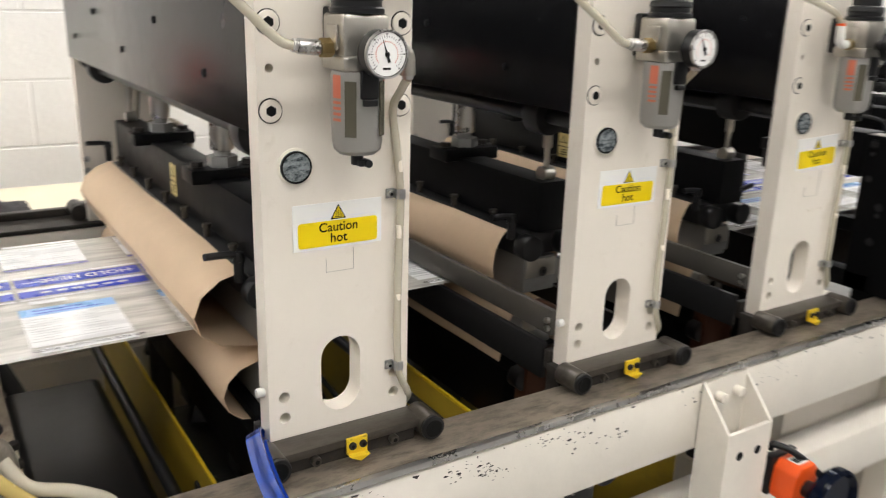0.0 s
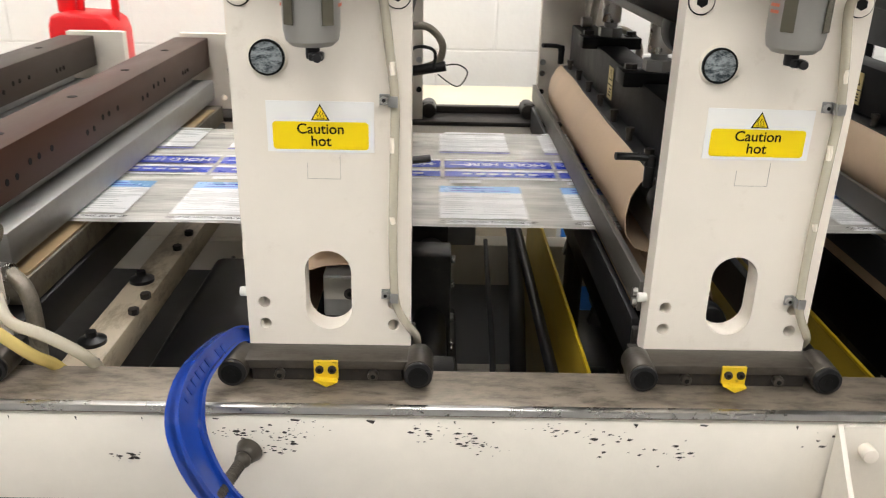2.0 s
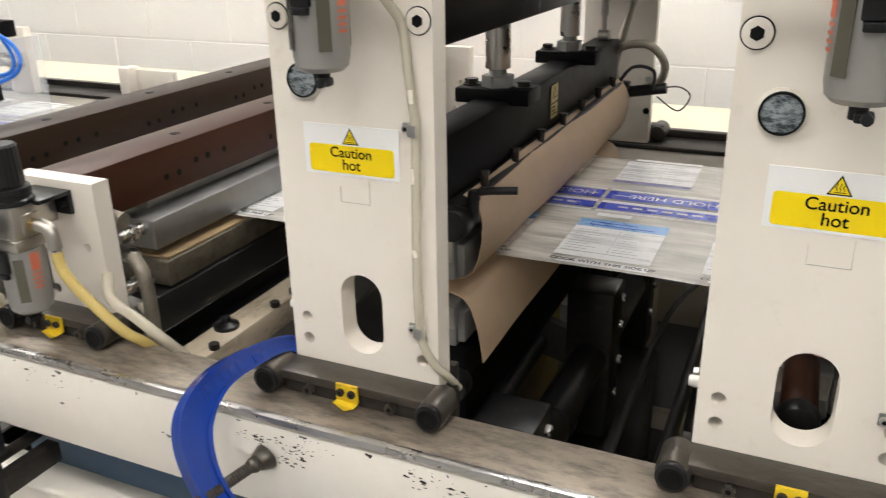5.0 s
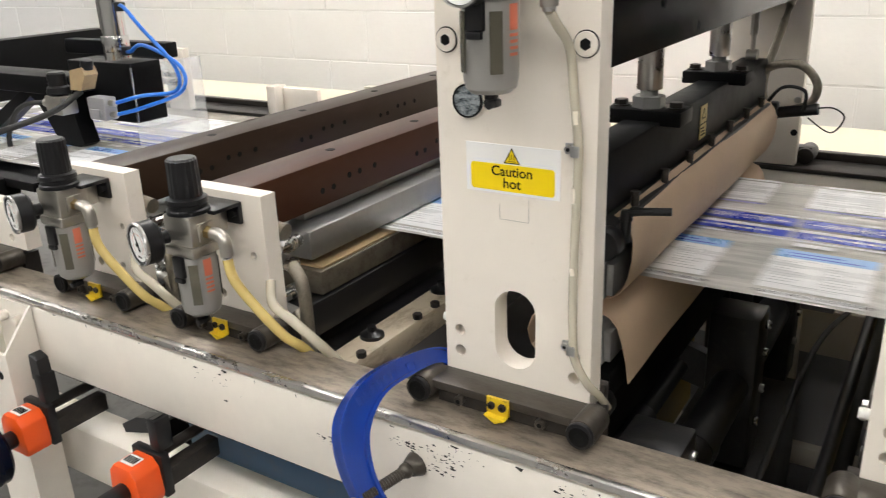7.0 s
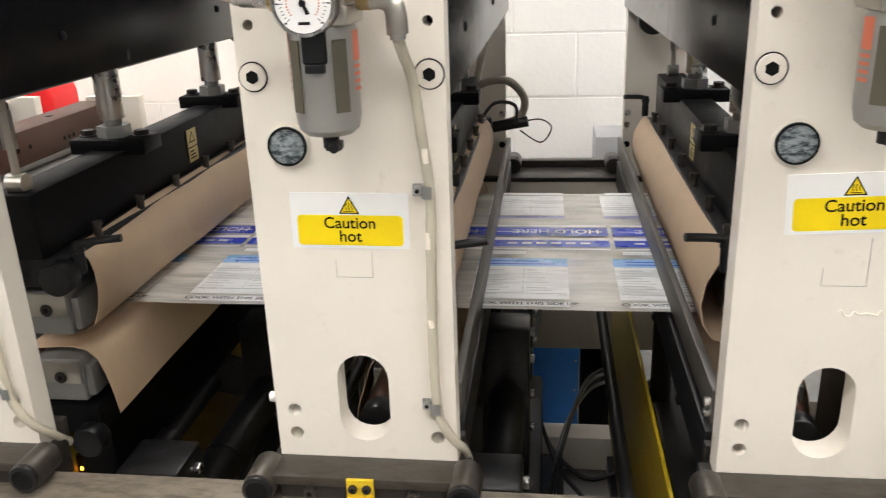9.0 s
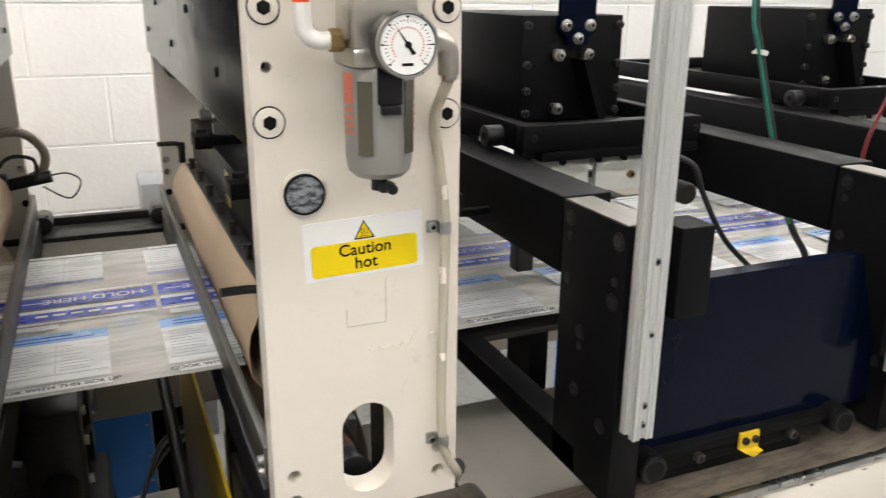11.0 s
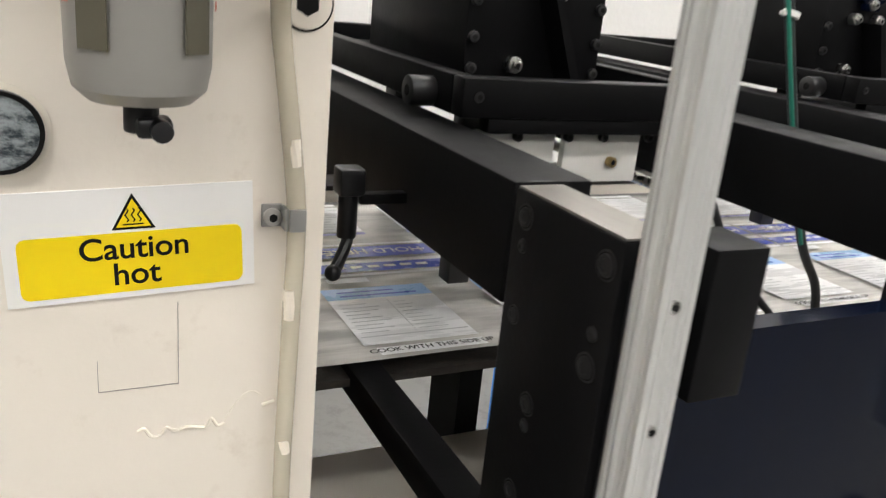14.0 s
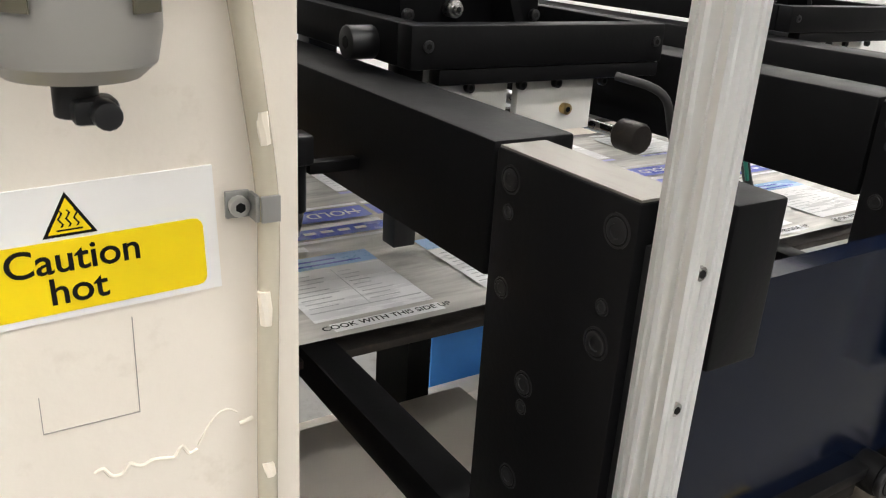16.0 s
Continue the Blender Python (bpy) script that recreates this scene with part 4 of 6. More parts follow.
def far_post(cx):
    ob = thing("machine_post", "cream painted far upright behind the film", "machine post", "machine posts", at=(cx, 0, 0))
    bm = B()
    box(bm, -0.09, 0.09, 2.225, 2.257, RAIL_Z + 0.002, POST_TOP, 0.002)
    part("plate", bm, CREAM, ob)
    bm = B()
    box(bm, -0.12, 0.12, 2.262, 2.30, RAIL_Z, RAIL_Z + 0.042, 0.002)
    part("foot_bar", bm, DARK_STEEL, ob)
    for s in (-1, 1):
        bm = B()
        cyl(bm, (s * 0.107, 2.25, RAIL_Z + 0.021), (s * 0.107, 2.33, RAIL_Z + 0.021), 0.021, 24, bev=0.003)
        part("roller", bm, DARK_STEEL, ob)
        for z in (1.06, 1.09, 1.01):
            bm = B()
            cyl(bm, (s * 0.08, 2.225, z), (s * 0.08, 2.2235, z), 0.008, 14)
            part("screw", bm, STEEL if z > 1.02 else INK_SHADE, ob)
    bm = B()
    cyl(bm, (-0.05, 2.225, 1.345), (-0.05, 2.20, 1.345), 0.03, 24, bev=0.002)
    part("bearing", bm, DULL, ob)
    return ob


for i, cx in enumerate((A, Bx, C)):
    p = sealing_post(cx)
    caution_sign(p, (-0.002, -0.001, 0.0005)[i], (1.2305, 1.2305, 1.2505)[i], (0.0, 0.5, -2.3)[i])
    far_post(cx)
    cross_beam(cx)
    upper_bar(cx)
    lower_bar(cx)
    kraft_covers(cx, 3 + i * 7, (0.072, 0.03, 0.03)[i])
    regulator(cx + 0.0, 0.85, (1.327, 1.329, 1.330)[i], needle=(18, 25, 35)[i])
    # clip-held clear hose down the upright
    hose("air_hose", [(cx + 0.066, 0.85, (1.411, 1.411, 1.412)[i]), (cx + 0.067, 0.868, 1.395), (cx + 0.070, 0.892, 1.37), (cx + 0.076, 0.892, 1.32), (cx + 0.082, 0.892, 1.263), (cx + 0.081, 0.892, 1.2), (cx + 0.079, 0.892, 1.1), (cx + 0.081, 0.892, 1.025), (cx + 0.088, 0.893, 1.0), (cx + 0.099, 0.897, 0.98), (cx + 0.107, 0.91, 0.962), (cx + 0.108, 0.94, 0.93)], 0.0052, TUBE, "clear yellowed air hose clipped to the upright")
    smear = bpy.context.scene.collection.objects["air_hose" if cx == A else ("air_hose.001" if cx == Bx else "air_hose.002")]
    for z0, z1 in ((1.292, 1.306), (1.205, 1.222), (1.12, 1.128)):
        bm = B()
        tube(bm, [(cx + 0.0795 + 0.03 * max(0, z0 - 1.28), 0.8895, z0), (cx + 0.079, 0.889, (z0 + z1) / 2), (cx + 0.0785, 0.8895, z1)], 0.0033, 8)
        part("paint_smear", bm, CREAM_EDGE, smear, "smear of cream paint")
    for z in (1.263, 1.025):
        bm = B()
        box(bm, cx + 0.0645, cx + 0.0755, 0.8965, 0.8995, z - 0.0062, z + 0.0062, 0.0005)
        box(bm, cx + 0.0745, cx + 0.0765, 0.8865, 0.8965, z - 0.0062, z + 0.0062, 0.0005)
        box(bm, cx + 0.0765, cx + 0.0855, 0.8845, 0.8864, z - 0.0062, z + 0.0062, 0.0005)
        cl = solid("hose_clip", bm, SILVER, "small metal hose clip screwed to the upright", "hose clip", "hose clips")
        bm = B()
        bolt(bm, (cx + 0.0695, 0.8965, z), (0, -1, 0), 0.0048, 0.0045)
        part("screw", bm, [STEEL, INK_SHADE], cl)

# white set screws at the side of the uprights
for cx in (A, Bx):
    bm = B()
    cyl(bm, (cx - 0.1, 0.915, 1.018), (cx - 0.111, 0.915, 1.018), 0.006, 12, bev=0.001)
    solid("set_screw", bm, WHITE_PLASTIC, "small white nylon screw in the upright's edge", "screw", "set screws")

# guide angles beside the uprights
for gx in (Bx - 0.099, Bx + 0.0975, C - 0.0975):
    g = thing("guide_rail", "long grey steel guide angle beside the film", "guide rail", "guide rails")
    bm = B()
    box(bm, gx - 0.005, gx + 0.005, 0.936, 2.22, 0.988, 1.030, 0.001)
    part("upper_bar", bm, GUIDE, g)
    bm = B()
    box(bm, gx - 0.005, gx + 0.005, 0.955, 2.22, 0.905, 0.968, 0.001)
    part("lower_bar", bm, DULL, g)
    for z in (0.998, 1.012):
        bm = B()
        cyl(bm, (gx - 0.005, 0.945, z), (gx - 0.011, 0.945, z), 0.005, 10)
        part("screw", bm, STEEL, g)

# yellow guards and black rods under the film
for cx in (A, Bx, C):
    g = thing("guard_sheet", "ochre yellow sheet metal guard under the film", "guard", "yellow guards")
    bm = B()
    box(bm, cx - 0.104, cx - 0.101, 1.05, 2.15, 0.25, 0.75, 0.0005)
    part("sheet", bm, YELLOW_GUARD, g)
    bm = B()
    box(bm, cx - 0.1055, cx - 0.0995, 1.05, 2.15, 0.745, 0.752, 0.001)
    part("top_edge", bm, YELLOW, g)
    bm = B()
    cyl(bm, (cx - 0.16, 0.93, 0.735), (cx - 0.16, 2.22, 0.735), 0.011, 16)
    solid("tie_rod", bm, DULL, "long black tie rod across the machine", "rod", "tie rods")


def drive_unit(cx):
    """Dark lifting gear between two stations."""
    d = thing("lift_drive", "black oily lifting gear below the film", "machine drive", "lift drives", at=(cx, 0, 0))
    bm = B()
    cyl(bm, (0.17, 1.0, 0.64), (0.17, 2.2, 0.64), 0.036, 24)
    cyl(bm, (0.17, 1.32, 0.64), (0.17, 1.36, 0.64), 0.039, 24)
    part("cross_shaft", bm, GEAR, d)
    for yy in (1.12, 1.62, 2.02):
        bm = B()
        box(bm, 0.12, 0.215, yy - 0.045, yy + 0.045, 0.46, 0.79, 0.006)
        p = part("bearing_block", bm, GEAR, d)
        for z in (0.56, 0.62, 0.70, 0.76):
            bm = B()
            bolt(bm, (0.215, yy + 0.015 * (1 if z > 0.6 else -1), z), (1, 0, 0), 0.009, 0.009)
            part("bolt", bm, [STEEL, INK_SHADE], p)
            for xx in (0.145, 0.19):
                if yy < 1.2:
                    bm = B()
                    cyl(bm, (xx, yy - 0.045, z), (xx, yy - 0.047, z), 0.011, 16)
                    bolt(bm, (xx, yy - 0.047, z), (0, -1, 0), 0.007, 0.009)
                    part("bolt", bm, [STEEL, INK_SHADE], p)
        bm = B()
        prism(bm, [(0.03, 0.62), (0.12, 0.60), (0.12, 0.68), (0.05, 0.70)], yy - 0.012, yy + 0.012, "y")
        part("lever_arm", bm, GEAR, d)
    bm = B()
    cyl(bm, (0.09, 1.08, 0.7), (0.09, 1.5, 0.7), 0.016, 16)
    cyl(bm, (0.09, 1.16, 0.7), (0.09, 1.3, 0.7), 0.024, 20, bev=0.004)
    part("spindle", bm, DULL, d)
    bm = B()
    box(bm, -0.05, 0.3, 1.0, 2.2, 0.06, 0.10, 0.003)
    box(bm, 0.0, 0.25, 1.2, 2.1, 0.0, 0.06)
    part("tray", bm, GEAR, d)
    bm = B()
    box(bm, 0.03, 0.24, 1.25, 2.05, 0.1, 0.44, 0.01)
    part("gearbox", bm, GEAR, d)
    bm = B()
    box(bm, 0.215, 0.29, 2.06, 2.16, 0.62, 0.82, 0.005)
    part("terminal_box", bm, GREYBOX, d, "grey terminal box")
    return d


dr_a = drive_unit(A - 0.05)
copy_thing(dr_a, pose(Bx - 0.05, 0, 0))
copy_thing(dr_a, pose(C - 0.05, 0, 0))
for k in range(4):
    hose("cable", [(0.66 + 0.01 * k, 1.5, 0.1), (0.68 + 0.01 * k, 1.55, 0.3 - 0.01 * k), (0.72, 1.7 + 0.03 * k, 0.42 - 0.012 * k), (0.80, 2.1, 0.40 - 0.012 * k), (0.9, 2.2, 0.39 - 0.012 * k)], 0.005, (GREYBOX if k % 2 else RUBBER), "grey and black cables bundled below the film", "cable", "cables")
hose("cable", [(0.60, 2.12, 0.72), (0.64, 2.10, 0.69), (0.655, 2.08, 0.63), (0.63, 2.06, 0.59), (0.59, 2.05, 0.61)], 0.010, RUBBER, "thick black cable looping from a terminal box", "cable", "cables")

for k, (x0, y0) in enumerate(((-0.09, 1.25), (Bx - 0.07, 1.28))):
    s = thing("proximity_sensor", "small black sensor with a glowing amber light", "sensor", "sensors")
    bm = B()
    box(bm, x0 - 0.02, x0 + 0.02, y0 - 0.012, y0 + 0.012, 0.60, 0.70, 0.004)
    cyl(bm, (x0, y0, 0.10), (x0, y0, 0.6), 0.008, 10)
    part("housing", bm, PLASTIC, s)
    bm = B()
    box(bm, x0 - 0.006, x0 - 0.001, y0 - 0.0135, y0 - 0.0125, 0.672, 0.678)
    part("light", bm, LED, s, "glowing amber light")

for pts in ([(0.20, 1.05, 0.2), (0.22, 1.15, 0.5), (0.24, 1.3, 0.66), (0.25, 1.7, 0.7), (0.27, 2.1, 0.62)],
            [(0.66, 2.2, 0.3), (0.7, 2.1, 0.2), (0.8, 2.0, 0.16), (0.9, 2.0, 0.2)],
            [(0.64, 2.2, 0.34), (0.72, 2.05, 0.17), (0.82, 1.9, 0.12), (0.86, 1.6, 0.1)],
            [(0.62, 1.1, 0.3), (0.61, 1.3, 0.5), (0.63, 1.6, 0.64), (0.66, 2.1, 0.52), (0.68, 2.2, 0.6)]):
    hose("cable", pts, 0.006, RUBBER, "black cable sagging under the machine", "cable", "cables")
hose("corrugated_hose", [(-0.42, 2.16, 0.82), (-0.40, 2.12, 0.76), (-0.356, 2.05, 0.667), (-0.29, 1.97, 0.52), (-0.23, 1.89, 0.374), (-0.17, 1.83, 0.22), (-0.14, 1.8, 0.02)], 0.02, RUBBER, "thick black hose standing under the film", "hose")
hose("corrugated_hose", [(0.32, 1.4, 0.3), (0.33, 1.7, 0.5), (0.34, 2.0, 0.66), (0.33, 2.15, 0.7)], 0.02, RUBBER, "thick black hose hanging behind the lifting gear", "hose")

# cable loop on the far end of the first and second bars
for cx in (A, Bx):
    hose("armoured_cable", [(cx + 0.07, 2.19, 1.55), (cx + 0.055, 2.18, 1.35), (cx + 0.02, 2.12, 1.16), (cx + 0.03, 2.09, 1.10), (cx + 0.005, 2.08, 1.13), (cx + 0.035, 2.08, 1.185), (cx + 0.10, 2.08, 1.195), (cx + 0.14, 2.08, 1.155), (cx + 0.13, 2.08, 1.11), (cx + 0.08, 2.08, 1.09)], 0.0095, BRAID, "grey flexible conduit looping at the far end", "cable", "conduits")
    bm = B()
    tube(bm, [(cx + 0.03, 2.07, 1.09), (cx + 0.07, 2.06, 1.145), (cx + 0.12, 2.06, 1.14), (cx + 0.12, 2.06, 1.095)], 0.004, 8)
    solid("cable", bm, RUBBER, "thin black cable in the conduit loop", "cable", "cables")
    b = thing("cable_gland", "black plastic cable connector on the bar end", "connector", "connectors")
    bm = B()
    cyl(bm, (cx + 0.05, 2.08, 1.083), (cx + 0.15, 2.075, 1.10), 0.013, 16, bev=0.002)
    box(bm, cx + 0.03, cx + 0.065, 2.06, 2.09, 1.068, 1.11, 0.004)
    part("body", bm, PLASTIC, b)
    bm = B()
    tube(bm, [(cx + 0.14, 2.075, 1.10), (cx + 0.18, 2.07, 1.105), (cx + 0.205, 2.07, 1.085), (cx + 0.18, 2.07, 1.05), (cx + 0.13, 2.07, 1.08)], 0.002, 6)
    part("wire", bm, RUBBER, b)

# ---------------------------------------------------------------- air lines on the uprights
for i, cx in enumerate((A, Bx, C)):
    if i == 2:
        elbow_fitting(cx - 0.030, 0.85, 1.447, -1)
    else:
        st = thing("hose_union", "straight metal hose union on a regulator", "hose fitting", "hose fittings", at=(cx - 0.031, 0.85, 1.447))
        bm = B()
        cyl(bm, (0, 0, 0), (-0.014, 0, 0), 0.0105, 6)
        part("hex_nut", bm, BRASS, st)
        bm = B()
        cyl(bm, (-0.0145, 0, 0), (-0.04, 0, 0.002), 0.0085, 18, bev=0.001)
        cyl(bm, (-0.0405, 0, 0.002), (-0.046, 0, 0.003), 0.0075, 18, bev=0.001)
        part("sleeve", bm, STEEL, st)
    elbow_fitting(cx + 0.032, 0.85, (1.445, 1.445, 1.446)[i], 1, False, True)
hose("air_hose", [(A - 0.07, 0.85, 1.45), (A - 0.09, 0.85, 1.454), (A - 0.125, 0.85, 1.484), (A - 0.17, 0.85, 1.53), (A - 0.21, 0.86, 1.60), (A - 0.22, 0.87, 1.75)], 0.0055, TUBE, "clear yellowed air hose feeding a regulator")
for a, b in ((A, Bx), (Bx, C)):
    start = [(b - 0.07, 0.85, 1.45), (b - 0.09, 0.852, 1.454), (b - 0.14, 0.86, 1.492)] if b == Bx else [(b - 0.064, 0.85, 1.482), (b - 0.085, 0.85, 1.497), (b - 0.13, 0.862, 1.515)]
    hose("air_hose", start + [(b - 0.2, 0.88, 1.535), (b - 0.27, 0.885, 1.53), (a + 0.12, 0.88, 1.52), (a + 0.06, 0.875, 1.53), (a + 0.03, 0.878, 1.56), (a + 0.02, 0.88, 1.62)], 0.0055, TUBE, "clear air hose strung between two uprights")
for cx in (A, Bx, C):
    bm = B()
    box(bm, cx - 0.02, cx + 0.02, 0.885, 0.8985, 1.43, 1.49, 0.003)
    solid("mounting_bracket", bm, DULL, "dark metal bracket holding a regulator", "bracket", "brackets")

# scratched rectangles and paint runs on the uprights
for cx, z1, w, dz in ((A, 1.2, 0.038, 0.0), (Bx, 1.2, 0.038, 0.0), (C + 0.001, 1.218, 0.041, 0.02)):
    bm = B()
    for (x0, x1, z0, zz) in ((-w / 2, w / 2, z1 - 0.0305 - dz, z1 - 0.0302 - dz), (w / 2 - 0.0003, w / 2, z1 - 0.03 - dz, z1 - 0.002), (-w / 2, -w / 2 + 0.0003, z1 - 0.03 - dz, z1 - 0.012 - dz)):
        box(bm, cx + x0, cx + x1, 0.8994, 0.9, z0, zz)
    solid("pencil_outline", bm, PENCIL, "thin dark outline of a removed label", "mark", "marks")
bm = B()
rng = random.Random(8)
run = [(C + 0.0 + k * 0.0036 + rng.uniform(-0.0008, 0.0008), 0.8998, 1.139 + 0.0022 * math.sin(k * 1.9) + rng.uniform(-0.0018, 0.0018)) for k in range(14)]
tube(bm, run, 0.001, 8, 4)
tube(bm, [(C + 0.047 + 0.02 * a, 0.9, 1.141 + 0.016 * math.sin(a * 2.2)) for a in (0, 0.2, 0.4, 0.6, 0.8, 1.0)], 0.0005, 8, 4)
tube(bm, [(C + 0.068, 0.8998, 1.147), (C + 0.071, 0.8996, 1.1475), (C + 0.075, 0.8998, 1.1485)], 0.0014, 8, 4)
solid("paint_run", bm, CREAM_EDGE, "hardened drips of cream paint on the upright", "paint drips", kind="stuff")

# ---------------------------------------------------------------- blue clamp over the rail
clamp = thing("g_clamp", "blue enamelled G-clamp gripping the rail", "clamp")
bm = B()
outer = [(0.925, 0.942), (0.92, 0.962), (0.895, 0.975), (0.85, 0.981), (0.80, 0.981), (0.76, 0.972), (0.725, 0.952), (0.706, 0.92), (0.70, 0.88), (0.705, 0.835), (0.72, 0.80), (0.745, 0.775), (0.77, 0.765)]
inner = [(0.90, 0.936), (0.893, 0.943), (0.88, 0.947), (0.845, 0.945), (0.808, 0.94), (0.787, 0.928), (0.768, 0.908), (0.757, 0.885), (0.752, 0.862), (0.755, 0.84), (0.763, 0.822), (0.775, 0.808), (0.785, 0.802)]
TILT = Vector((1, -0.2, 0.55)).normalized()


def clamp_lay(bm):
    """Leans the clamp over as it hangs twisted on the rail."""
    for v in bm.verts:
        x, y, z = v.co
        v.co = Vector((-0.113 + 0.2 * (y - 0.8) - 0.55 * (z - 0.92), y, z)) + TILT * x


def ribbon(bm, a, b, x0, x1):
    n = len(a)
    vs = [[bm.verts.new((x, p[0], p[1])) for p in q] for x in (x0, x1) for q in (a, b)]
    for i in range(n - 1):
        bm.faces.new((vs[0][i], vs[0][i + 1], vs[1][i + 1], vs[1][i]))
        bm.faces.new((vs[2][i], vs[3][i], vs[3][i + 1], vs[2][i + 1]))
        bm.faces.new((vs[0][i], vs[2][i], vs[2][i + 1], vs[0][i + 1]))
        bm.faces.new((vs[1][i], vs[1][i + 1], vs[3][i + 1], vs[3][i]))
    for i in (0, n - 1):
        bm.faces.new((vs[0][i], vs[1][i], vs[3][i], vs[2][i]))
    bmesh.ops.recalc_face_normals(bm, faces=bm.faces[:])


def between(a, b, t):
    return [(p[0] * (1 - t) + q[0] * t, p[1] * (1 - t) + q[1] * t) for p, q in zip(a, b)]


inner = between(outer, inner, 0.62)


def dense(pts, n=5):
    """The same bend through more points."""
    P, out = [Vector(p) for p in pts], []
    for i in range(len(P) - 1):
        p0, p1, p2, p3 = P[max(0, i - 1)], P[i], P[i + 1], P[min(len(P) - 1, i + 2)]
        for k in range(n):
            t = k / n
            q = 0.5 * ((2 * p1) + (p2 - p0) * t + (2 * p0 - 5 * p1 + 4 * p2 - p3) * t * t + (3 * p1 - p0 - 3 * p2 + p3) * t ** 3)
            out.append((q.x, q.y))
    return out + [tuple(P[-1])]


outer, inner = dense(outer), dense(inner)
ribbon(bm, outer, inner, -0.0035, 0.0035)
ribbon(bm, outer, between(outer, inner, 0.14), -0.010, 0.010)
ribbon(bm, between(outer, inner, 0.86), inner, -0.009, 0.009)
clamp_lay(bm)
part("frame", bm, BLUE, clamp, "blue I-section frame")
bm = B()
cyl(bm, (0.0, 0.56, 0.868), (0.0, 0.785, 0.868), 0.0058, 16)
for k in range(54):
    lathe(bm, [(0.0057, 0), (0.0068, 0.001), (0.0057, 0.002)], pose(0.0, 0.565 + k * 0.004, 0.868, -90, 0, 0), 14, capped=False)
clamp_lay(bm)
part("screw", bm, OILED, clamp, "threaded steel screw")
bm = B()
bmesh.ops.create_uvsphere(bm, u_segments=20, v_segments=12, radius=0.009, matrix=pose(0.0, 0.778, 0.868))
cyl(bm, (0.0, 0.782, 0.868), (0.0, 0.7985, 0.868), 0.0095, 24, r2=0.0155, bev=0.002)
clamp_lay(bm)
part("swivel_pad", bm, OILED, clamp)
bm = B()
rng = random.Random(3)
for k in range(9):
    if k != 6:
        y, z = 0.758 + k * 0.0125, 0.956 + 0.012 * math.sin(0.3 + k * 0.24)
        box(bm, 0.0035, 0.0047, y, y + 0.008, z - 0.005, z + 0.005, 0.0004)
clamp_lay(bm)
tagged(part("casting_relief", bm, BLUE, clamp, "raised casting marks"), kind="stuff")


# ---------------------------------------------------------------- film
PITCH, FY0, FY1 = 0.2255, 1.252, 1.874
LABEL_X = 0.573
TRAVEL = 19
FX0 = LABEL_X - 16 * PITCH
FX1 = LABEL_X + 34 * PITCH
web = thing("printed_film", "clear plastic film printed with white and blue labels", "film web", at=(0, 0, 0))
bm = B()
n_x, n_y = 260, 28
grid = [[bm.verts.new((FX0 + (FX1 - FX0) * i / n_x, FY0 + (FY1 - FY0) * j / n_y, FILM_Z + 0.0014 * math.sin(j * 1.7 + 0.4 * math.sin(i * 0.31)) + 0.0006 * math.sin(i * 0.9))) for j in range(n_y + 1)] for i in range(n_x + 1)]
for i in range(n_x):
    for j in range(n_y):
        bm.faces.new((grid[i][j], grid[i + 1][j], grid[i + 1][j + 1], grid[i][j + 1]))
part("sheet", bm, FILM, web, "clear rippled film")


def flat(bm, x0, x1, y0, y1, lift, mi=0, n=1):
    """A printed patch that lies on the film."""
    z = FILM_Z + 0.0024 + lift
    for k in range(n):
        a, b = x0 + (x1 - x0) * k / n, x0 + (x1 - x0) * (k + 1) / n
        f = bm.faces.new([bm.verts.new(p) for p in ((a, y0, z), (b, y0, z), (b, y1, z), (a, y1, z))])
        f.material_index = mi


W = 0.150
rng = random.Random(21)
bm = B()
flat(bm, 0, W, 1.286, 1.424, 0, 0)
flat(bm, 0, W, 1.424, 1.462, 0, 1)
flat(bm, 0.012, W, 1.258, 1.277, 0, 0)
for k in range(2):
    flat(bm, 0.02, W - 0.02 - 0.03 * k, 1.432 + k * 0.013, 1.4365 + k * 0.013, 0.0003, 2)
flat(bm, W * 0.52, W * 0.527, 1.31, 1.415, 0.0003, 3)
flat(bm, 0.004, W - 0.004, 1.306, 1.3085, 0.0003, 3)
for k in range(9):
    y = 1.318 + k * 0.0108
    flat(bm, 0.008, 0.03 + rng.uniform(0.01, 0.036), y, y + 0.0022, 0.0003, 3)
    flat(bm, W * 0.56, W * 0.6 + rng.uniform(0.01, 0.045), y, y + 0.0022, 0.0003, 3)
front_mesh = mesh("front_label", bm, [LABEL_WHITE, LABEL_SKY, LABEL_BLUE, LABEL_GREY])
bm = B()
flat(bm, 0, W, 1.706, 1.848, 0, 0)
flat(bm, 0, W, 1.690, 1.701, 0, 1)
flat(bm, 0.012, W, 1.855, 1.869, 0, 0)
flat(bm, W * 0.55, W * 0.557, 1.715, 1.84, 0.0003, 2)
for k in range(9):
    y = 1.72 + k * 0.0135
    flat(bm, 0.008, 0.03 + rng.uniform(0.01, 0.045), y, y + 0.0025, 0.0003, 2)
    flat(bm, W * 0.6, W * 0.65 + rng.uniform(0.01, 0.04), y, y + 0.0025, 0.0003, 2)
back_mesh = mesh("back_label", bm, [LABEL_WHITE, LABEL_LILAC, LABEL_GREY])
bm = B()
BW = PITCH - 0.008
MID = 1.5765
flat(bm, 0, BW, 1.582, 1.630, 0, 0)
flat(bm, 0, BW, 1.636, 1.645, 0, 1)
flat(bm, 0.012, BW * 0.27, 1.603, 1.607, 0.0003, 1)
flat(bm, BW * 0.86, BW - 0.01, 1.603, 1.607, 0.0003, 1)
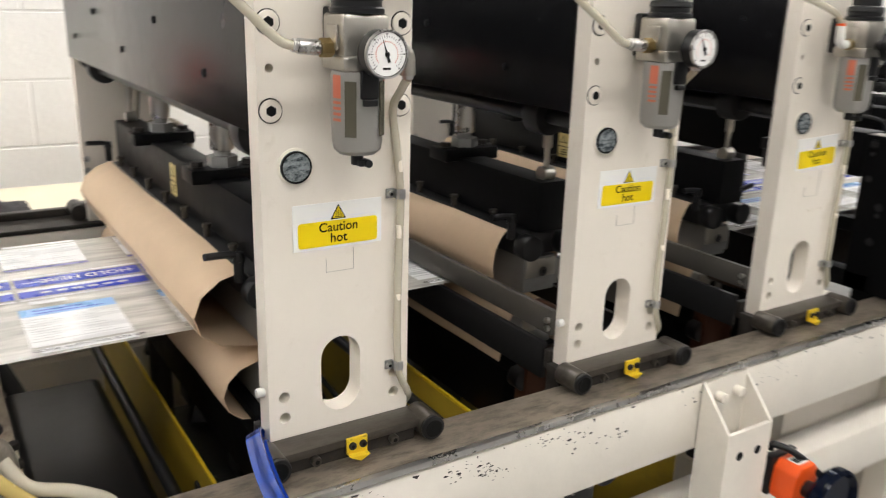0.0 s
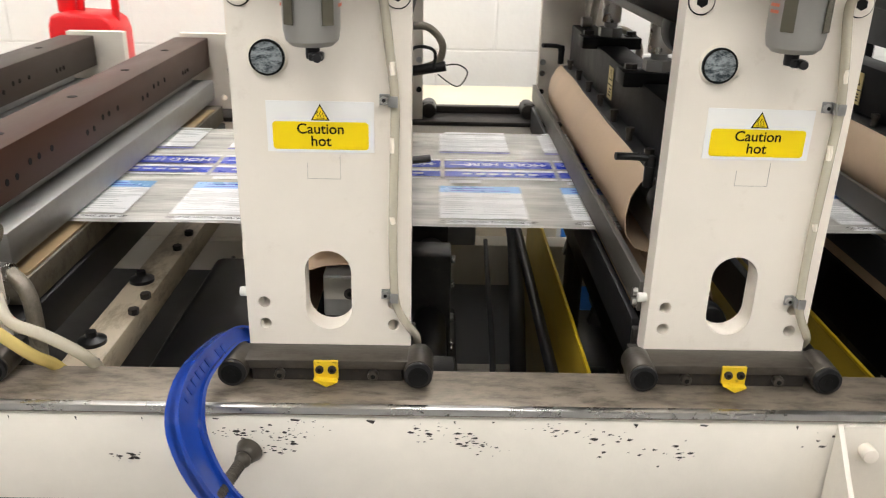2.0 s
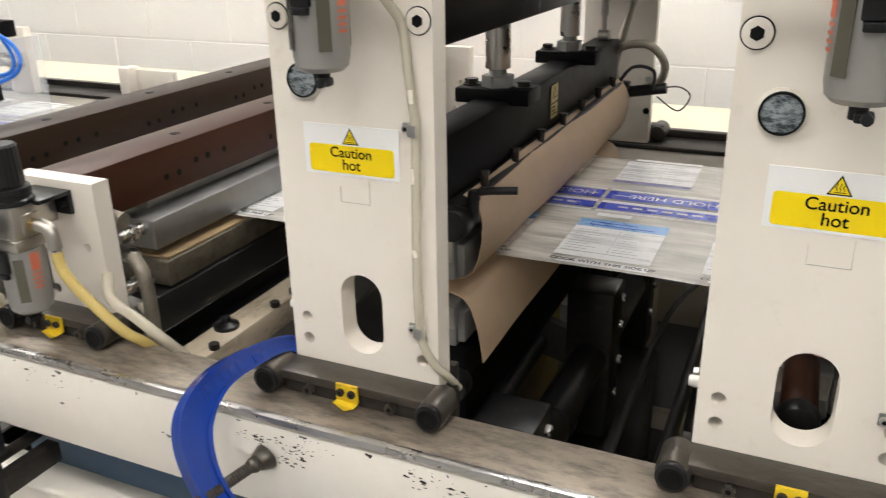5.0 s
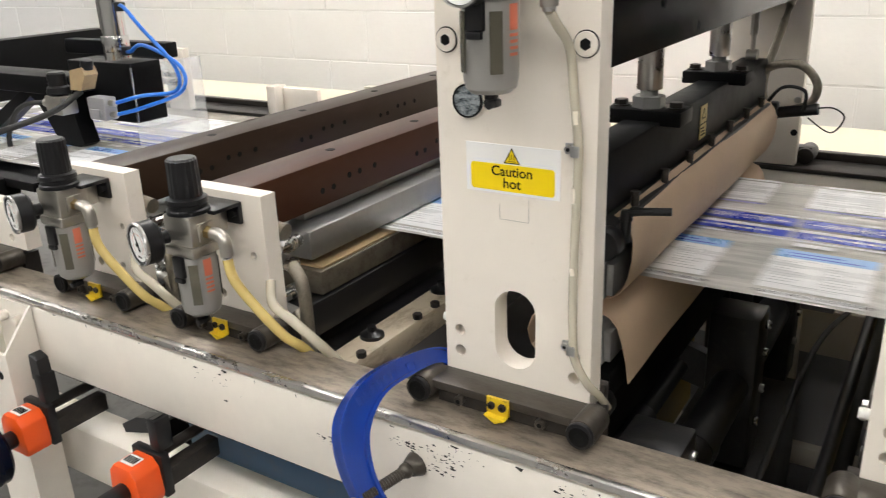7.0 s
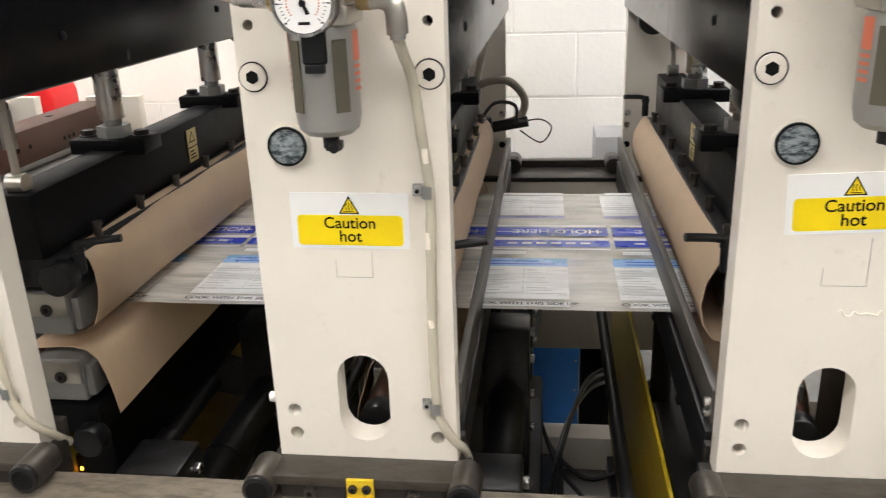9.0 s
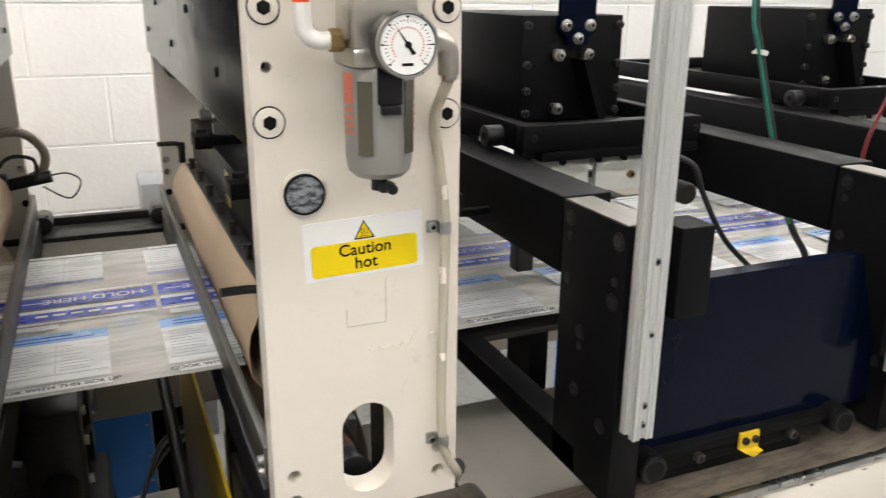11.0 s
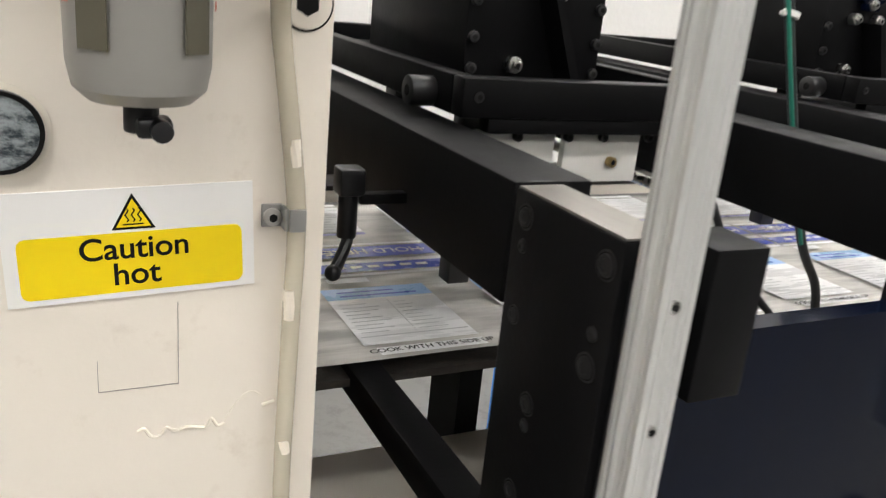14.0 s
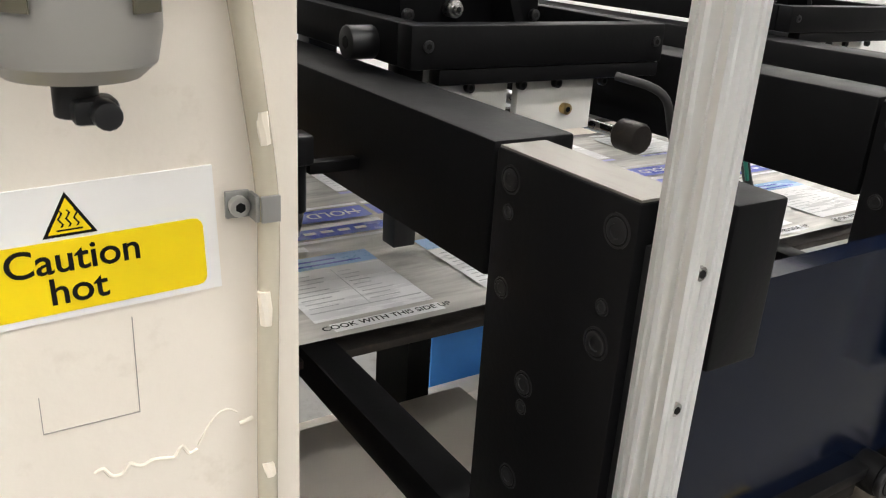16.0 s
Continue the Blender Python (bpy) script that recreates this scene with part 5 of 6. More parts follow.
band_a = mesh("blue_band", bm, [LABEL_BLUE, LABEL_WHITE])
bm = B()
flat(bm, 0, BW, 1.522, 1.566, 0, 0)
flat(bm, 0, BW, 1.556, 1.570, 0.0003, 1)
flat(bm, 0, BW, 1.506, 1.515, 0, 1)
for k in range(6):
    flat(bm, 0.035 + k * 0.026, 0.053 + k * 0.026, 1.535, 1.544, 0.0006, 1)
flat(bm, 0.01, BW * 0.32, 1.482, 1.499, 0, 1)
band_b = mesh("blue_band", bm, [LABEL_BLUE, LABEL_WHITE])
hold = text_part("lettering", "HOLD HERE", 0.030, pose(BW * 0.56, 1.606, FILM_Z + 0.0032, 0, 0, 180), LABEL_WHITE, web)
cook = text_part("lettering", "COOK WITH THIS SIDE UP", 0.0135, pose(W * 0.54, 1.2675, FILM_Z + 0.0032), INK_SHADE, web)
hold_me, cook_me = hold.data, cook.data
for n in range(-16, 34):
    for nm, me in (("front_label", front_mesh), ("back_label", back_mesh), ("blue_band", band_a), ("blue_band", band_b), ("lettering", hold_me), ("lettering", cook_me)):
        first = n == -16 and nm == "lettering"
        ob = (hold if me is hold_me else cook) if first else new(nm, me)
        ob.parent = web
        ob.location = (LABEL_X + n * PITCH + (0.010 if me in (band_a, band_b, hold_me) else 0), 0, 0)


# ---------------------------------------------------------------- cooling stations at the left
def cooling_station(cx, first):
    ob = thing("cooling_station", "cream end plates carrying a brown cross beam and silver cooling bar", "cooling station", "cooling stations", at=(cx, 0, 0))
    for y0, nm in ((0.90, "near"), (2.24, "far")):
        bm = B()
        holed_plate(bm, -0.045, 0.105, RAIL_Z + 0.019, 1.145, y0, y0 + 0.03, None, [(0.06, 0.975, 0.008), (0.0, 0.975, 0.008), (0.078, 1.05, 0.006)])
        part("end_plate", bm, CREAM, ob)
    foot(ob, 0.036, 0.098)
    bm = B()
    cyl(bm, (0.1, 2.25, RAIL_Z + 0.021), (0.1, 2.32, RAIL_Z + 0.021), 0.021, 24, bev=0.003)
    part("roller", bm, DARK_STEEL, ob)
    bm = B()
    box(bm, -0.058, 0.03, 0.934, 2.236, 1.058, 1.136, 0.003)
    beam = part("cross_beam", bm, BROWN if first else BROWNDARK, ob, "brown anodised cross beam with drilled holes")
    for k in range(4):
        for dy in (0.0, 0.03, 0.075, 0.105, 0.15) if k < 3 else (0.0, 0.02, 0.04):
            y = 1.12 + k * 0.29 + dy
            bm = B()
            # flat black disc paints the shade inside a drilled hole
            cyl(bm, (0.03, y, 1.086 + (0.01 if dy > 0.06 else 0)), (0.0306, y, 1.086 + (0.01 if dy > 0.06 else 0)), 0.0055, 12)
            part("hole", bm, INK_SHADE, beam)
        bm = B()
        # same painted hole shade, on the beam's top
        cyl(bm, (-0.014, 1.2 + k * 0.27, 1.136), (-0.014, 1.2 + k * 0.27, 1.1366), 0.009, 14)
        part("hole", bm, INK_SHADE, beam)
    bm = B()
    box(bm, -0.06, 0.055, 1.05, 2.17, 0.984, 1.036, 0.006)
    box(bm, -0.03, 0.01, 1.09, 2.13, 1.037, 1.057, 0.002)
    part("cooling_bar", bm, SILVER, ob, "silver aluminium cooling bar")
    bm = B()
    box(bm, -0.06, 0.072, 1.05, 2.17, 0.925, 0.968, 0.003)
    low = part("lower_bar", bm, GRUBBY, ob, "grubby stained metal bar")
    bm = B()
    box(bm, -0.055, 0.068, 1.06, 2.1, 0.969, 0.9725)
    part("tape_strip", bm, TAPE, low, "tan heat-proof tape")
    bm = B()
    box(bm, -0.055, 0.076, 1.0, 2.17, 0.86, 0.922, 0.004)
    part("carrier", bm, DULL, ob, "dark carrier block")
    for yy in (1.12, 1.35, 1.9):
        bm = B()
        lathe(bm, [(0.022, 0.0), (0.022, 0.006), (0.012, 0.010), (0.009, 0.012), (0.008, 0.02)], pose(0.115, yy, 0.828), 18)
        part("levelling_foot", bm, PLASTIC, ob)
    for z in (1.03, 0.945):
        bm = B()
        cyl(bm, (0.03, 1.052, z - 0.01), (0.03, 0.96, z - 0.01), 0.011, 14)
        cyl(bm, (0.03, 0.995, z - 0.01), (0.03, 0.985, z - 0.01), 0.0145, 8)
        cyl(bm, (0.03, 1.03, z - 0.01), (0.03, 1.02, z - 0.01), 0.0145, 8)
        cyl(bm, (0.03, 0.97, z - 0.01), (0.105, 0.955, z - 0.01), 0.012, 14)
        part("hose_union", bm, STEEL, ob)
    return ob


L1, L0, LM = -0.515, -0.818, -1.15
for k, cx in enumerate((L1, L0)):
    cooling_station(cx, k == 0)
    for z in (1.02, 0.94):
        hose("braided_hose", [(cx + 0.10, 0.955, z), (cx + 0.12, 0.95, z - 0.02), (cx + 0.125, 0.95, z - 0.06), (cx + 0.12, 0.955, 0.86), (cx + 0.11, 0.97, 0.7)], 0.0105, BRAID, "braided steel water hose on the cooling bar", "hose", "braided hoses")
    bm = B()
    cyl(bm, (cx + 0.02, 0.95, 1.085), (cx + 0.10, 0.95, 1.075), 0.013, 14)
    solid("braided_hose", bm, BRAID, "short braided hose behind the end plate", "hose", "braided hoses")
    if k < 2:
        rx = cx + 0.027
        regulator(rx, 0.835, 0.975, group="low filter regulators", needle=25, low=True)
        elbow_fitting(rx + 0.033, 0.835, 1.105, 1, False, True)
        bm = B()
        box(bm, rx - 0.03, rx + 0.04, 0.845, 0.899, 1.128, 1.134, 0.001)
        box(bm, rx - 0.02, rx + 0.04, 0.892, 0.899, 1.10, 1.134, 0.001)
        cyl(bm, (rx + 0.03, 0.892, 1.117), (rx + 0.03, 0.886, 1.117), 0.006, 6)
        solid("mounting_bracket", bm, PLASTIC, "black bracket holding a regulator on the end plate", "bracket", "brackets")
        hose("air_hose", [(rx + 0.067, 0.835, 1.07), (rx + 0.075, 0.835, 1.04), (rx + 0.10, 0.845, 1.0), (rx + 0.135, 0.86, 0.955), (rx + 0.15, 0.885, 0.925), (rx + 0.155, 0.93, 0.86)], 0.0075, TUBE_Y, "yellow air hose curving down from a regulator")
        hose("air_hose", [(rx + 0.09, 0.89, 1.02), (rx + 0.11, 0.87, 0.995), (rx + 0.15, 0.865, 0.98), (rx + 0.185, 0.87, 0.955), (rx + 0.195, 0.89, 0.925), (rx + 0.195, 0.94, 0.86)], 0.0075, TUBE, "clear air hose curving down over the rail")
    # cream bearer under the lower bar
    b = thing("bearer_rail", "cream painted bearer rail across the machine", "bearer", "bearer rails", at=(cx, 0, 0))
    bm = B()
    box(bm, 0.09, 0.15, 0.93, 2.21, 0.78, 0.828, 0.004)
    part("rail", bm, BEARER, b)
    for yy in (1.05, 1.22, 1.28, 1.5, 1.58, 1.8):
        bm = B()
        cyl(bm, (0.145 - 0.01 * (yy > 1.4), yy, 0.828), (0.145 - 0.01 * (yy > 1.4), yy, 0.838), 0.009, 6)
        part("nut", bm, DARK_STEEL, b)
bm = B()
prism(bm, [(-0.362, 0.72), (-0.352, 0.73), (-0.19, 0.73), (-0.18, 0.72), (-0.18, 0.4), (-0.362, 0.4)], 0.965, 1.7, "y")
bmesh.ops.bevel(bm, geom=bm.edges[:], offset=0.012, segments=3, affect="EDGES", profile=0.5)
tray = solid("drip_tray", bm, PLASTIC, "shiny black plastic cover below the film", "cover")
bm = B()
box(bm, -0.35, -0.30, 1.0, 1.65, 0.0, 0.39)
part("stand", bm, BLACK, tray)


# no tray known here: black sheet added where it is dark underneath
bm = B()
box(bm, -0.95, -0.45, 0.96, 2.2, 0.46, 0.475, 0.003)
box(bm, -0.95, -0.94, 0.96, 2.2, 0.475, 0.52, 0.002)
box(bm, -0.46, -0.45, 0.96, 2.2, 0.475, 0.52, 0.002)
low_tray = solid("sump_tray", bm, PLASTIC, "added black tray that darkens the space under the cooling stations", "tray")
for yy in (1.0, 2.1):
    bm = B()
    box(bm, -0.72, -0.68, yy, yy + 0.04, 0.0, 0.459)
    part("leg", bm, BLACK, low_tray)

# low end plate of the next unit
lm = thing("roller_stand", "cream end plate with foot and black shaft", "roller stand", at=(LM, 0, 0))
bm = B()
holed_plate(bm, -0.105, 0.105, RAIL_Z + 0.03, 1.045, 0.90, 0.93, None, [(0.06, 0.975, 0.008)])
part("end_plate", bm, CREAM, lm)
bm = B()
holed_plate(bm, -0.105, 0.105, RAIL_Z + 0.03, 1.045, 2.24, 2.27, None, [(0.06, 0.975, 0.008)])
part("end_plate", bm, CREAM, lm)
foot(lm, 0, 0.098)
bm = B()
cyl(bm, (0.07, 0.935, 1.01), (0.07, 2.235, 1.01), 0.012, 16)
part("shaft", bm, DULL, lm)
# ---------------------------------------------------------------- punch unit further left
pu = thing("punch_unit", "black punch bridge with an upright chrome air cylinder", "punch unit")
bm = B()
box(bm, -1.72, -1.45, 1.5, 1.60, 1.05, 1.21, 0.004)
part("head_block", bm, BLACK, pu)
bm = B()
cyl(bm, (-1.56, 1.55, 1.21), (-1.56, 1.55, 1.235), 0.036, 28)
cyl(bm, (-1.56, 1.55, 1.27), (-1.56, 1.55, 1.50), 0.033, 28)
cyl(bm, (-1.56, 1.55, 1.23), (-1.56, 1.55, 1.275), 0.036, 28, bev=0.002)
part("air_cylinder", bm, CHROME, pu, "chrome air cylinder")
bm = B()
box(bm, -2.6, -1.62, 1.40, 1.50, 1.13, 1.18, 0.004)
part("arm", bm, BLACK, pu)
bm = B()
prism(bm, [(-1.86, 1.13), (-1.66, 1.13), (-1.62, 0.99), (-1.70, 0.955), (-1.74, 1.0), (-1.80, 1.09)], 1.44, 1.49, "y")
prism(bm, [(-1.86, 1.13), (-1.80, 1.13), (-2.12, 0.955), (-2.22, 0.955)], 1.44, 1.49, "y")
part("gusset", bm, BLACK, pu)
bm = B()
box(bm, -2.7, -1.5, 1.2, 1.46, 0.93, 0.955, 0.004)
box(bm, -2.7, -1.62, 1.17, 1.2, 0.86, 0.955, 0.004)
part("bed", bm, BLACK, pu)
bm = B()
box(bm, -2.7, -2.62, 0.9, 2.3, 0.93, 1.2, 0.004)
part("side_support", bm, BLACK, pu)
bm = B()
box(bm, -2.4, -1.85, 1.95, 2.0, 1.15, 1.2, 0.004)
box(bm, -2.7, -2.1, 2.21, 2.24, 1.10, 1.14, 0.003)
part("rear_bar", bm, BLACK, pu)
bm = B()
box(bm, -1.46, -1.45, 1.50, 1.74, 0.985, 1.20, 0.001)
part("guard", bm, PERSPEX, pu, "clear plastic guard")
bm = B()
box(bm, -1.545, -1.475, 1.42, 1.46, 1.07, 1.13, 0.004)
box(bm, -1.53, -1.49, 1.412, 1.42, 1.08, 1.10, 0.002)
valve = part("valve", bm, GREYBOX, pu, "grey solenoid valve")
for zz in (1.085, 1.115):
    bm = B()
    cyl(bm, (-1.475, 1.44, zz), (-1.455, 1.44, zz), 0.009, 12, bev=0.001)
    part("push_fitting", bm, DIECAST, valve)
bm = B()
box(bm, -1.655, -1.585, 1.37, 1.42, 1.085, 1.135, 0.004)
cyl(bm, (-1.69, 1.395, 1.11), (-1.655, 1.395, 1.11), 0.012, 14)
body = part("small_regulator", bm, DIECAST, pu)
bm = B()
lathe(bm, [(0.026, 0), (0.032, 0.004), (0.03, 0.02), (0.024, 0.025), (0.024, 0.055), (0.02, 0.06)], pose(-1.62, 1.395, 1.136), 24)
part("adjusting_cap", bm, PLASTIC, body)
bm = B()
prism(bm, [(-1.545, 1.155), (-1.50, 1.155), (-1.475, 1.195), (-1.485, 1.215), (-1.535, 1.205)], 1.38, 1.42, "y")
sh = part("sensor_head", bm, TAPE, pu)
bm = B()
cyl(bm, (-1.49, 1.4, 1.208), (-1.485, 1.4, 1.232), 0.016, 14, bev=0.002)
part("cap", bm, PLASTIC, sh)
for z0, z1, dx in ((1.35, 1.115, 0.25), (1.235, 1.085, 0.27)):
    hose("blue_hose", [(-1.525, 1.55, z0), (-1.49, 1.54, z0), (-1.42, 1.53, z0 - 0.05 if z0 > 1.3 else z0 + 0.02), (-1.55 + dx, 1.52, 1.21), (-1.53 + dx, 1.5, 1.15), (-1.38, 1.47, z1 + 0.02), (-1.46, 1.445, z1)], 0.0052, BLUE_HOSE, "bright blue air hose looping from the cylinder", "hose", "blue hoses")
for z in (1.35, 1.235):
    bm = B()
    box(bm, -1.535, -1.505, 1.54, 1.56, z - 0.012, z + 0.012, 0.003)
    solid("push_fitting", bm, PLASTIC, "black push-in fitting on the cylinder", "hose fitting", "hose fittings")
hose("cable", [(-1.53, 1.40, 1.15), (-1.58, 1.33, 1.10), (-1.7, 1.2, 1.05), (-1.85, 1.1, 1.0), (-2.0, 1.05, 0.97)], 0.008, RUBBER, "black cable running back from the sensor", "cable", "cables")
hose("cable", [(-1.69, 1.395, 1.11), (-1.75, 1.38, 1.105), (-1.8, 1.37, 1.08), (-1.84, 1.36, 1.02), (-1.85, 1.36, 0.97)], 0.007, RUBBER, "black air line from a small regulator", "cable", "cables")
sf = thing("roller_stand", "cream plate carrying two steel rollers", "roller stand")
bm = B()
box(bm, -2.14, -2.03, 2.17, 2.2, 0.925, 1.15, 0.003)
part("end_plate", bm, CREAM, sf)
for z in (1.06, 1.03):
    bm = B()
    cyl(bm, (-2.6, 2.15, z), (-2.035, 2.15, z), 0.012, 16)
    part("roller", bm, STEEL, sf)
bm = B()
box(bm, -1.66, -1.62, 2.2, 2.26, 0.92, 1.03, 0.003)
box(bm, -1.62, -1.46, 2.24, 2.26, 0.925, 1.02, 0.002)
solid("angle_bracket", bm, CREAM, "grubby cream angle bracket on the far rail", "bracket")
bm = B()
box(bm, -3.1, -2.75, 2.0, 2.2, 0.93, 1.12, 0.01)
solid("motor_cover", bm, YELLOW, "bright yellow motor cover", "cover")
bm = B()
box(bm, -3.35, -3.25, 1.9, 2.1, 0.0, 2.0, 0.004)
box(bm, -3.6, -3.35, 1.7, 2.2, 0.0, 2.0, 0.004)
solid("control_cabinet", bm, BLACK, "tall black control cabinet", "cabinet")

# ---------------------------------------------------------------- front columns, counters and handwheels
for x0 in (0.60, -1.0):
    col = thing("column", "cream square column with slanted open top", "column", "columns")
    bm = B()
    t = 0.006
    box(bm, x0, x0 + t, 0.735, 0.797, 0.0, 0.845)
    box(bm, x0 + 0.11 - t, x0 + 0.11, 0.735, 0.797, 0.0, 0.845)
    box(bm, x0 + t, x0 + 0.11 - t, 0.735, 0.735 + t, 0.0, 0.845)
    for xx in (x0, x0 + 0.11 - t):
        prism(bm, [(0.735, 0.845), (0.797, 0.845), (0.797, 0.915)], xx, xx + t, "x")
    box(bm, x0 + t, x0 + 0.11 - t, 0.792, 0.797, 0.0, 0.915)
    part("tube", bm, CREAM_WORN, col)
    for dx in (0.035, 0.08):
        bm = B()
        cyl(bm, (x0 + dx, 0.792, 0.885), (x0 + dx, 0.776, 0.885), 0.009, 16, bev=0.001)
        part("screw", bm, CREAM, col)
        bm = B()
        # uncut hole: its dark inside is a black disc on the face
        cyl(bm, (x0 + dx, 0.735, 0.80), (x0 + dx, 0.7345, 0.80), 0.008, 14)
        part("hole", bm, INK_SHADE, col)


def counter(cx, z, wheel, upright=True):
    ob = thing("position_counter", "orange digital position counter on a shaft" + (" with a dark blue handwheel" if wheel else ""), "position counter", "position counters", at=(cx, 0, z))
    bm = B()
    prism(bm, [(-0.03, -0.028), (0.03, -0.028), (0.034, -0.015), (0.03, 0.028), (0.018, 0.042), (-0.018, 0.042), (-0.03, 0.028), (-0.034, -0.015)], 0.69, 0.735, "y")
    bmesh.ops.bevel(bm, geom=bm.edges[:], offset=0.003, segments=2, affect="EDGES", profile=0.5)
    part("housing", bm, ORANGE, ob, "orange plastic housing")
    bm = B()
    box(bm, -0.035, 0.035, 0.736, 0.752, -0.03, 0.044, 0.003)
    part("back_plate", bm, PLASTIC, ob)
    bm = B()
    box(bm, -0.014, 0.014, 0.70, 0.722, 0.042, 0.0432)
    w = part("window", bm, SIGN_WHITE, ob)
    bm = B()
    for k in range(5):
        box(bm, -0.012 + k * 0.005, -0.0085 + k * 0.005, 0.704, 0.718, 0.0433, 0.0437)
    part("digit_bars", bm, INK_SHADE, w)
    bm = B()
    cyl(bm, (0, 0.65, 0), (0, 0.69, 0), 0.015, 20, bev=0.002)
    part("hub", bm, PLASTIC, ob)
    bm = B()
    box(bm, 0.005, 0.03, 0.752, 0.85, -0.02, 0.012, 0.002)
    cyl(bm, (-0.01, 0.752, 0.02), (-0.01, 0.85, 0.02), 0.009, 16)
    part("shaft", bm, DARK_STEEL, ob)
    bm = B()
    if upright:
        box(bm, 0.004, 0.026, 0.742, 0.77, 0.044, 0.098, 0.003)
    if not upright:
        tube(bm, [(-0.02, 0.752, 0.05), (-0.022, 0.745, 0.062), (0.0, 0.72, 0.052), (0.03, 0.69, 0.02), (0.045, 0.665, -0.015)], 0.006, 10)
    elif wheel:
        prism(bm, [(-0.004, 0.085), (0.022, 0.085), (0.02, 0.125), (0.0, 0.132)], 0.745, 0.767, "y")
    else:
        prism(bm, [(0.02, 0.100), (0.016, 0.075), (-0.055, 0.055), (-0.06, 0.068), (-0.02, 0.092)], 0.745, 0.765, "y")
    part("clamp_lever", bm, PLASTIC, ob)
    if wheel:
        bm = B()
        lathe(bm, [(0.012, 0), (0.02, 0.006), (0.048, 0.01), (0.055, 0.004), (0.06, 0.01), (0.06, 0.024), (0.055, 0.03), (0.048, 0.022), (0.012, 0.022)], pose(0, 0.66, 0, 90, 0, 0), 36)
        part("handwheel", bm, NAVY, ob, "glossy dark blue handwheel")
    return ob


counter(-0.835, 0.725, True)
counter(-0.548, 0.725, False)
counter(0.763, 0.725, True, False)
bm = B()
box(bm, -0.62, -0.2, 0.87, 0.92, 0.67, 0.745, 0.01)
solid("motor", bm, mat("dark_teal_enamel", (0.006, 0.045, 0.1), 0.45, dirt=0.5, scale=12), "dark teal motor housing behind the rack", "motor")


# ---------------------------------------------------------------- black units at the right
def black_unit(dx, hy, lift, head=True):
    """One black station; hy: how far its tray and head sit back, lift: how high it stands."""
    ob = thing("perforating_unit", "black steel frame unit with a box head and tray", "machine unit", "black machine units", at=(dx + 0.001, -0.027, -0.001 + lift))
    bm = B()
    box(bm, 1.225, 1.264, 0.86, 0.985, RAIL_Z + 0.005, 1.26, 0.002)
    pl = part("end_block", bm, BLACK, ob, "black end block with bare steel top")
    bm = B()
    box(bm, 1.2265, 1.2625, 0.8615, 0.9835, 1.26, 1.2615)
    part("bare_top", bm, BARE, pl, "bare worn steel top")
    for y, z, r in ((0.968, 1.243, 0.009), (0.968, 1.222, 0.005), (0.968, 1.17, 0.007), (0.936, 1.115, 0.0085), (0.936, 1.098, 0.005), (0.942, 1.04, 0.0085), (0.874, 1.241, 0.0095), (0.877, 1.195, 0.005), (0.878, 1.172, 0.0095), (0.885, 1.02, 0.0085)):
        bm = B()
        lathe(bm, [(r * 1.05, 0.0), (r * 1.05, 0.0006), (r * 0.92, 0.0007), (r * 0.9, 0.0002)], pose(1.225, y, z, 0, -90, 0), 22)
        # black disc painted as the shade in the screw's counterbore
        cyl(bm, (1.225, y, z), (1.2246, y, z), r * 0.93, 22, mi=1)
        lathe(bm, [(r * 0.78, 0.0), (r * 0.78, 0.0008), (r * 0.7, 0.0012), (r * 0.46, 0.0012), (r * 0.44, 0.0004)], pose(1.2247, y, z, 0, -90, 0), 22)
        part("screw", bm, [DULL, INK_SHADE], pl)
    bm = B()
    box(bm, 1.225, 1.292, 0.988, 2.24, 1.17, 1.263, 0.003)
    bmw = part("cross_beam", bm, BLACK, ob)
    for bx in (1.225,):
        bm = B()
        box(bm, bx, bx + 0.04, 0.93, 2.24, 0.93, 0.968, 0.003)
        part("lower_bar", bm, BLACK, ob)
        bm = B()
        box(bm, bx, bx + 0.067, 2.24, 2.3, RAIL_Z + 0.002, 1.263, 0.003)
        part("far_leg", bm, BLACK, ob)
    bm = B()
    prism(bm, [(1.266, RAIL_Z + 0.045), (1.669, RAIL_Z + 0.045), (1.669, 1.04), (1.64, 1.065), (1.60, 1.179), (1.266, 1.179)], 0.887, 0.907, "y")
    part("front_plate", bm, NAVY, ob, "glossy dark navy front plate")
    bm = B()
    box(bm, 1.279, 1.322, 0.842, 0.8865, 1.157, 1.258, 0.002)
    part("stop_block", bm, BLACK, ob)
    foot(ob, 1.435, 0.162, 0.880, True, 0.02, BLACK)
    bm = B()
    box(bm, 1.30, 1.54, 0.885, 0.945, RAIL_Z + 0.0005, RAIL_Z + 0.0255)
    part("spacer", bm, BLACK, ob)
    if not head:
        return ob

    def hpart(name, bm, mats, parent, label=""):
        bmesh.ops.translate(bm, vec=(0.046 + 0.028 * (parent is not ob or name in ("head_box",)), hy + 0.034, 0.006), verts=bm.verts[:])
        return part(name, bm, mats, parent, label)

    # tray on top
    for lims in ((1.24, 1.547, 1.165, 1.19, 1.2635, 1.302), (1.272, 1.547, 1.168, 1.188, 1.248, 1.2632), (1.24, 1.547, 1.86, 1.885, 1.2635, 1.302), (1.24, 1.262, 1.191, 1.859, 1.2635, 1.302), (1.525, 1.547, 1.191, 1.859, 1.2635, 1.302)):
        bm = B()
        box(bm, *lims, 0.002)
        hpart("tray_side", bm, BLACK, ob)
    bm = B()
